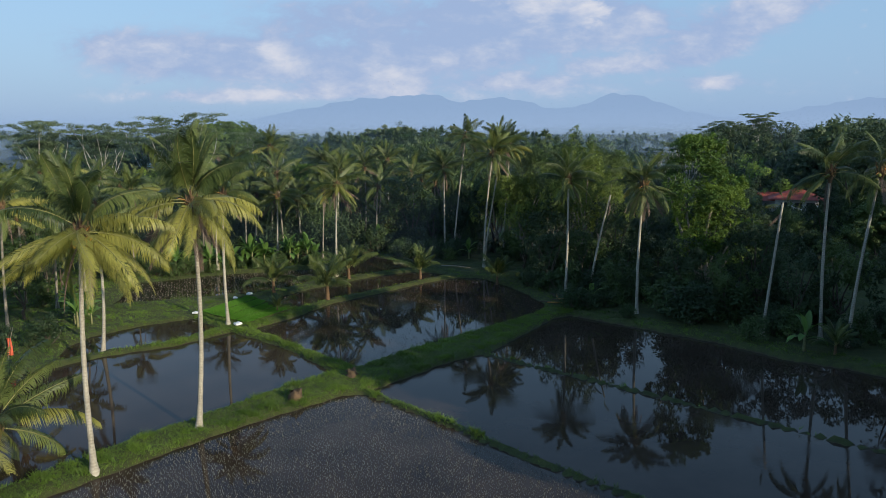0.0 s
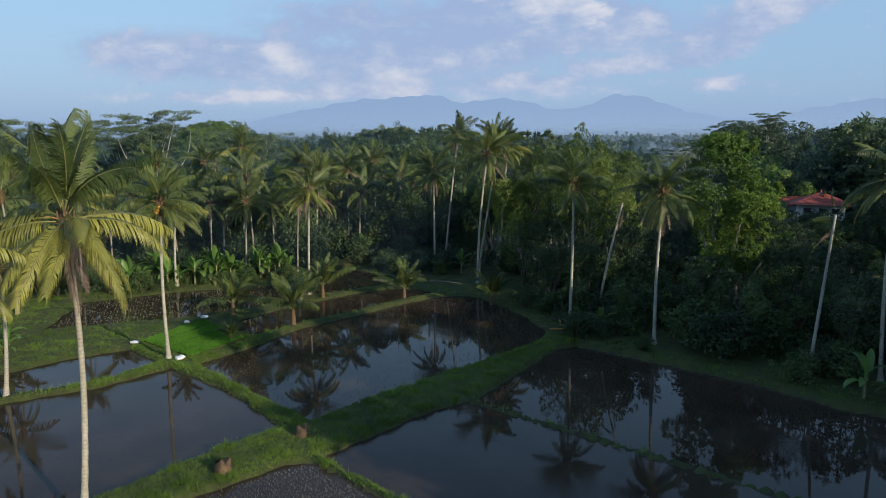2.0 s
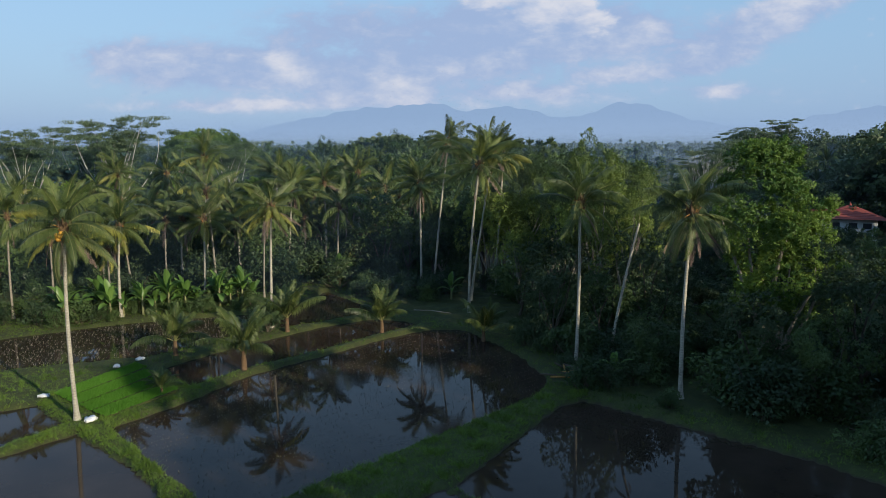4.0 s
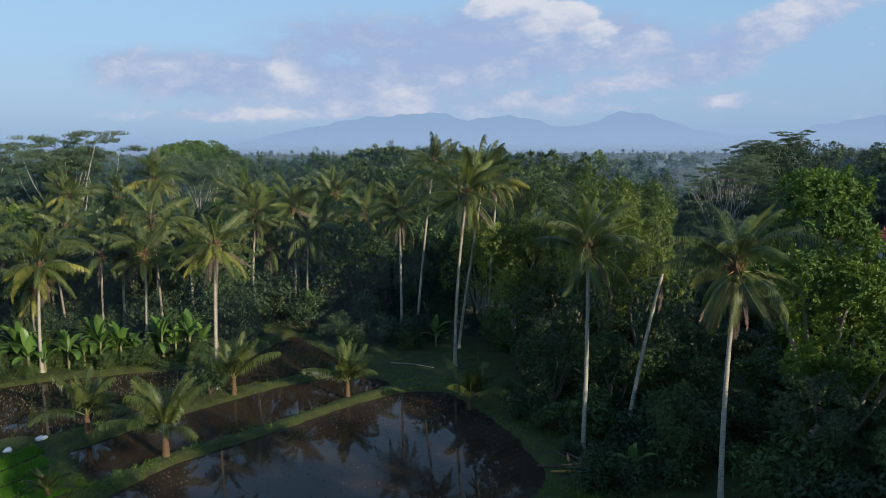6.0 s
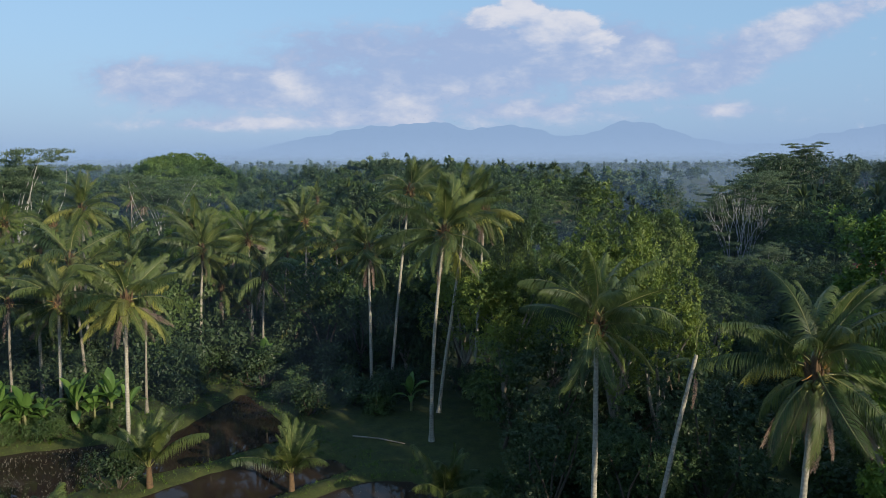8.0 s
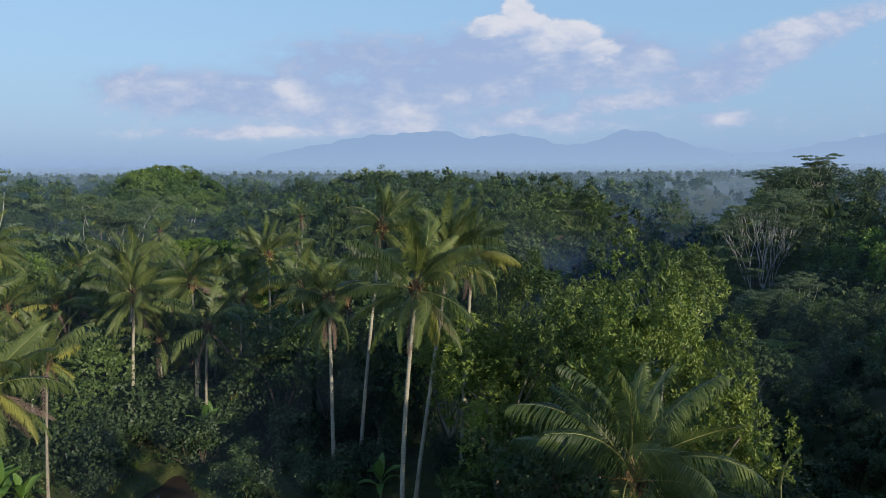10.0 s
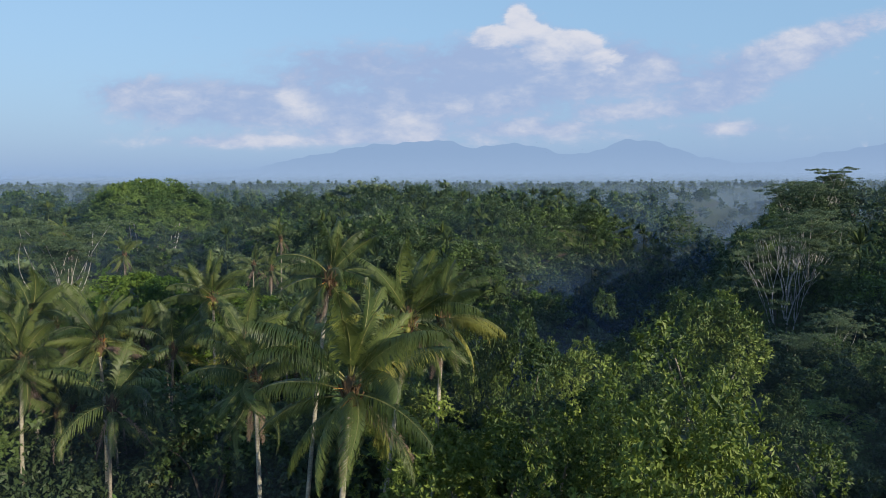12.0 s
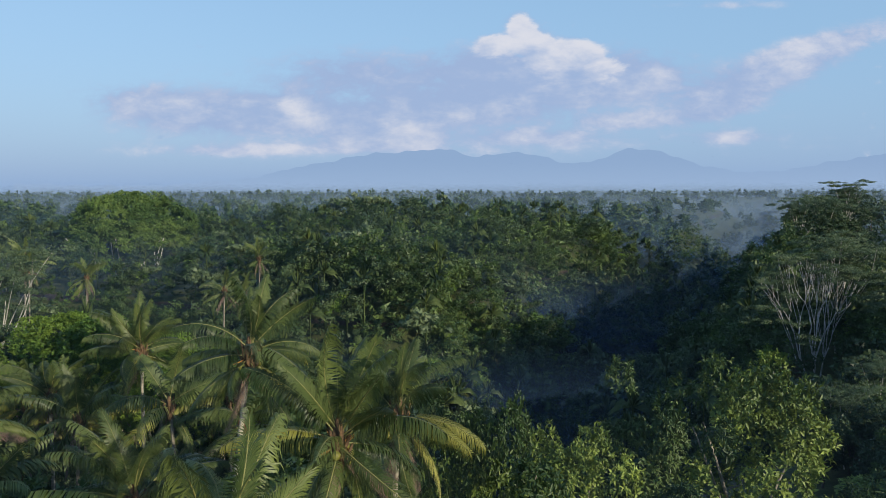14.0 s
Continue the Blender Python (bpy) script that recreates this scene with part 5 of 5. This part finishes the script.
# more unseen trees right of the ravine, added to keep it in shade
ravine_shaders = [far_tree(90 + i, 40, 46, 0.3) for i in range(2)]
for i in range(110):
    x, y = 50 + 80 * rng.uniform(), 124 + 90 * rng.uniform()
    if x < 0.59 * (y - 38) + 5 or x > 0.59 * (y - 38) + 34 or x < 76 and y < 142:
        continue
    v, f = ravine_shaders[i % 2]
    s = rng.uniform(1.5, 1.75) * (1.1 if x > 0.59 * (y - 38) + 12 else 1.0)
    parts.append((v * [s, s, s] + [x, y, floor_at(x, y) - 0.3], f))
V, F = merge(parts)
tagged(new("side_woods", np_mesh("side_woods", V, F, LEAF_DARK)), "unseen dark forest added beside the paddies and ravine to shade them", "woods", kind="stuff")

# ---- mist: sheets painting haze, dark ones painting the ravine's shade ----
NEAR_HAZE, FAR_HAZE, RAVINE_SHADE = (0.085, 0.15, 0.285), (0.17, 0.25, 0.37), (0.03, 0.06, 0.14)
for i, (y, top, density, x0, x1, tone) in enumerate(((97, 26, 0.030, -125, 125, NEAR_HAZE), (138, 26, 0.060, -170, 170, NEAR_HAZE), (150, -1, 0.30, -6, 76, RAVINE_SHADE), (178, 4, 0.42, -20, 98, RAVINE_SHADE), (240, 9, 0.48, 2, 122, RAVINE_SHADE),
                                                     (232, 26, 0.10, -260, 260, NEAR_HAZE), (330, 27, 0.28, -350, 350, NEAR_HAZE), (500, 29, 0.36, -540, 540, FAR_HAZE), (820, 32, 0.5, -820, 820, FAR_HAZE), (1800, 40, 0.65, -1900, 1900, FAR_HAZE))):
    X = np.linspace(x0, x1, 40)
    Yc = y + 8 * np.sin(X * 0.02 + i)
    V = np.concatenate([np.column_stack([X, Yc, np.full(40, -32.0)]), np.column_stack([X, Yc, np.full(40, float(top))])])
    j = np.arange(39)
    me = np_mesh("mist", V, np.stack([j, j + 1, j + 41, j + 40], -1), haze_sheet_mat("mist", density, top, tone, {138: 36.0, 232: 62.0}.get(y)))
    tagged(new("mist", me), "blue sheet painting haze over the forest, dark for the ravine's shade", "mist", kind="stuff")

# ---- small things in the fields ----


def sack(x, y, s, turn, seed):
    rng = R(seed)
    th = np.linspace(0.05, np.pi - 0.05, 10)
    V, F = tube(np.stack([-np.cos(th) * 0.42, np.zeros(10), np.full(10, 0.0)], -1), 0.24 * np.sin(th) ** 0.5, 12)
    V = V * (1 + 0.22 * np.sin(V[:, :1] * 13 + seed) * np.cos(V[:, 1:2] * 19 + 2 * seed)) + rng.normal(size=V.shape) * 0.025
    V[:, 1] *= 1.25 + 0.4 * np.sin(V[:, 0] * 5 + seed)
    V[:, 2] = np.maximum(V[:, 2] * 0.6 + 0.10, 0.0)
    me = np_mesh("sack", V, F, SACK)
    thing("sack", "white woven plastic sack lying on the grassy bank", "sack", "sacks", at(x, y, floor_at(x, y) + 0.02, turn, s), me)


for i, (x, y, s, a) in enumerate(((-24.0, 67.0, 0.8, 20), (-18.9, 63.0, 1.0, 80), (-21.2, 75.4, 0.85, 40), (-22.2, 73.6, 0.75, 110))):
    sack(x, y, s, a, i)


def stump(x, y, s, seed):
    rng = R(seed)
    th = np.linspace(0, 6.283, 15)[:-1]
    rows = []
    for z, r in ((-0.15, 0.50), (0.05, 0.42), (0.22, 0.36), (0.42, 0.31), (0.52, 0.24), (0.40, 0.12), (0.36, 0.01)):
        k = r * (1 + 0.16 * np.sin(3 * th + seed) + 0.28 * rng.normal(size=14))
        rows.append(np.column_stack([np.cos(th) * k, np.sin(th) * k, z + ((0.12 * np.sin(2 * th + seed) + 0.09 * rng.normal(size=14)) if z > 0.4 else 0 * th)]))
    V = np.concatenate(rows)
    F = [[i * 14 + j, i * 14 + (j + 1) % 14, (i + 1) * 14 + (j + 1) % 14, (i + 1) * 14 + j] for i in range(6) for j in range(14)]
    thing("tree_stump", "weathered brown palm stump on the grassy bank", "tree stump", "stumps", at(x, y, floor_at(x, y), 40 * seed, s), np_mesh("tree_stump", V, F, STUMP))


stump(-6.8, 48.9, 0.95, 1)
stump(-9.8, 44.4, 1.15, 2)

# a fallen pole on the grass
p, q = (-0.9, 91.9), (2.8, 90.7)
V, F = tube([(p[0], p[1], floor_at(*p) + 0.12), ((p[0] + q[0]) / 2, (p[1] + q[1]) / 2, floor_at(1, 91.3) + 0.14), (q[0], q[1], floor_at(*q) + 0.08)], [0.06, 0.05, 0.035], 8)
thing("fallen_log", "pale fallen palm stem lying on the grass", "log", me=np_mesh("fallen_log", V, F, BARK_GREY, True))

# a heap of cut stems at the corner of the field
rng = R(9)
for i in range(9):
    a = rng.uniform(0, 3.14)
    c = np.array([11.2 + rng.normal() * 0.35, 71.2 + rng.normal() * 0.3, floor_at(11.2, 71.2) + 0.08 + 0.09 * i])
    d = np.array([math.cos(a), math.sin(a), rng.normal() * 0.2]) * rng.uniform(0.5, 0.9)
    V, F = tube([c - d, c, c + d], [0.07, 0.08, 0.05], 6)
    thing("cut_stem", "dry brown cut palm stem on a heap", "branch", "heap of cut stems", me=np_mesh("cut_stem", V, F, STALK if i % 2 else BARK_DARK, True))

# a red cloth on a stick
flag = thing("field_flag", "red cloth hanging from a thin stick in the field", "flag", m=pose(-33.3, 52.6, floor_at(-33.3, 52.6)))
part("stick", np_mesh("stick", *tube([(0, 0, -0.2), (0.2, 0, 1.3), (0.6, 0, 2.6)], [0.03, 0.025, 0.02], 6), BARK_GREY, True), flag)
u, v = np.meshgrid(np.linspace(-1, 1, 9), np.linspace(0, 1, 9))
V = np.stack([0.2 + u * 0.16 * (1 + 0.4 * v), 0.06 * np.sin(u * 6 + v * 3), 1.75 - 1.35 * v], -1).reshape(-1, 3)
i, j = np.meshgrid(np.arange(8), np.arange(8), indexing="ij")
k = (i * 9 + j).ravel()
part("cloth", np_mesh("cloth", V, np.stack([k, k + 1, k + 10, k + 9], -1), CLOTH, True), flag, "faded red cloth")

# ---- the house behind the trees ----


def box_mesh(name, x0, x1, y0, y1, z0, z1, mat):
    bm = bmesh.new()
    bmesh.ops.create_cube(bm, size=1, matrix=Matrix.Translation(((x0 + x1) / 2, (y0 + y1) / 2, (z0 + z1) / 2)) @ Matrix.Diagonal((x1 - x0, y1 - y0, z1 - z0, 1)))
    me = bpy.data.meshes.new(name)
    bm.to_mesh(me)
    bm.free()
    me.materials.append(mat)
    return me


def hip_roof(w, d, z0, z1, ridge, mat):
    """A hipped roof with courses of tiles, upturned at its ridge end."""
    bm = bmesh.new()
    n = 9
    rings = []
    for i in range(n + 1):
        for lip in (0, 1):
            t = (i + 0.0) / n
            z = z0 + (z1 - z0) * t + (0.045 if lip else 0.0)
            k = 1 - t
            rings.append([bm.verts.new((sx * (ridge + (w - ridge) * k), sy * d * k + (0.001 if k == 0 else 0) * sy, z)) for sx, sy in ((-1, -1), (1, -1), (1, 1), (-1, 1))])
    for a, b in zip(rings, rings[1:]):
        for j in range(4):
            bm.faces.new([a[j], a[(j + 1) % 4], b[(j + 1) % 4], b[j]])
    bm.faces.new(rings[0][::-1])
    bm.faces.new(rings[-1])
    me = bpy.data.meshes.new("roof")
    bm.to_mesh(me)
    bm.free()
    me.materials.append(mat)
    return me


hz = floor_at(64.5, 134.4)
house = thing("house", "white house with a red tiled hip roof among trees", "house", m=at(64.5, 134.4, hz, -24, 1.36, (7.6 - hz) / 8.7))
part("wall", box_mesh("wall", -2.6, 2.6, -2.4, 2.4, -0.5, 5.7, WALL), house, "white plastered wall")
roof = part("roof", hip_roof(3.5, 3.3, 5.6, 8.0, 0.25, ROOF), house, "red clay tile roof")
part("finial", np_mesh("finial", *tube([(0, 0, 7.9), (0, 0, 8.3), (0, 0, 8.7)], [0.16, 0.10, 0.03], 8), ROOF, True), roof)
part("roof", hip_roof(3.0, 2.6, 4.6, 6.5, 1.4, ROOF), house, "red clay tile roof of the wing", pose(-3.2, 3.5, 0))
part("wall", box_mesh("wall", -5.2, -1.2, 1.8, 5.2, -0.5, 4.65, WALL), house, "white plastered wall")
for x in (-1.5, 0.2, 1.6):
    win = part("window", box_mesh("window", x - 0.5, x + 0.5, -2.44, -2.38, 3.6, 4.9, WALL), house)
    part("pane", box_mesh("pane", x - 0.42, x + 0.42, -2.47, -2.43, 3.68, 4.82, DARKGLASS), win, "dark window pane")

# far roofs in the forest
for x, y, w, z, mat, label in ((-24.0, 330.0, 7.0, 6.5, TIN, "pale roof of a far building in the forest"), (-69.5, 162, 3.4, 9.6, BLUE_ROOF, "blue roof of a far building in the forest")):
    far = thing("far_house", label, "house", "far houses", pose(x, y, floor_at(x, y)))
    part("wall", box_mesh("wall", -w * 0.85, w * 0.85, -3, 3, -0.5, z, TIN), far)
    part("roof", hip_roof(w, 3.8, z - 0.1, z + 2.0, w * 0.6, mat), far)
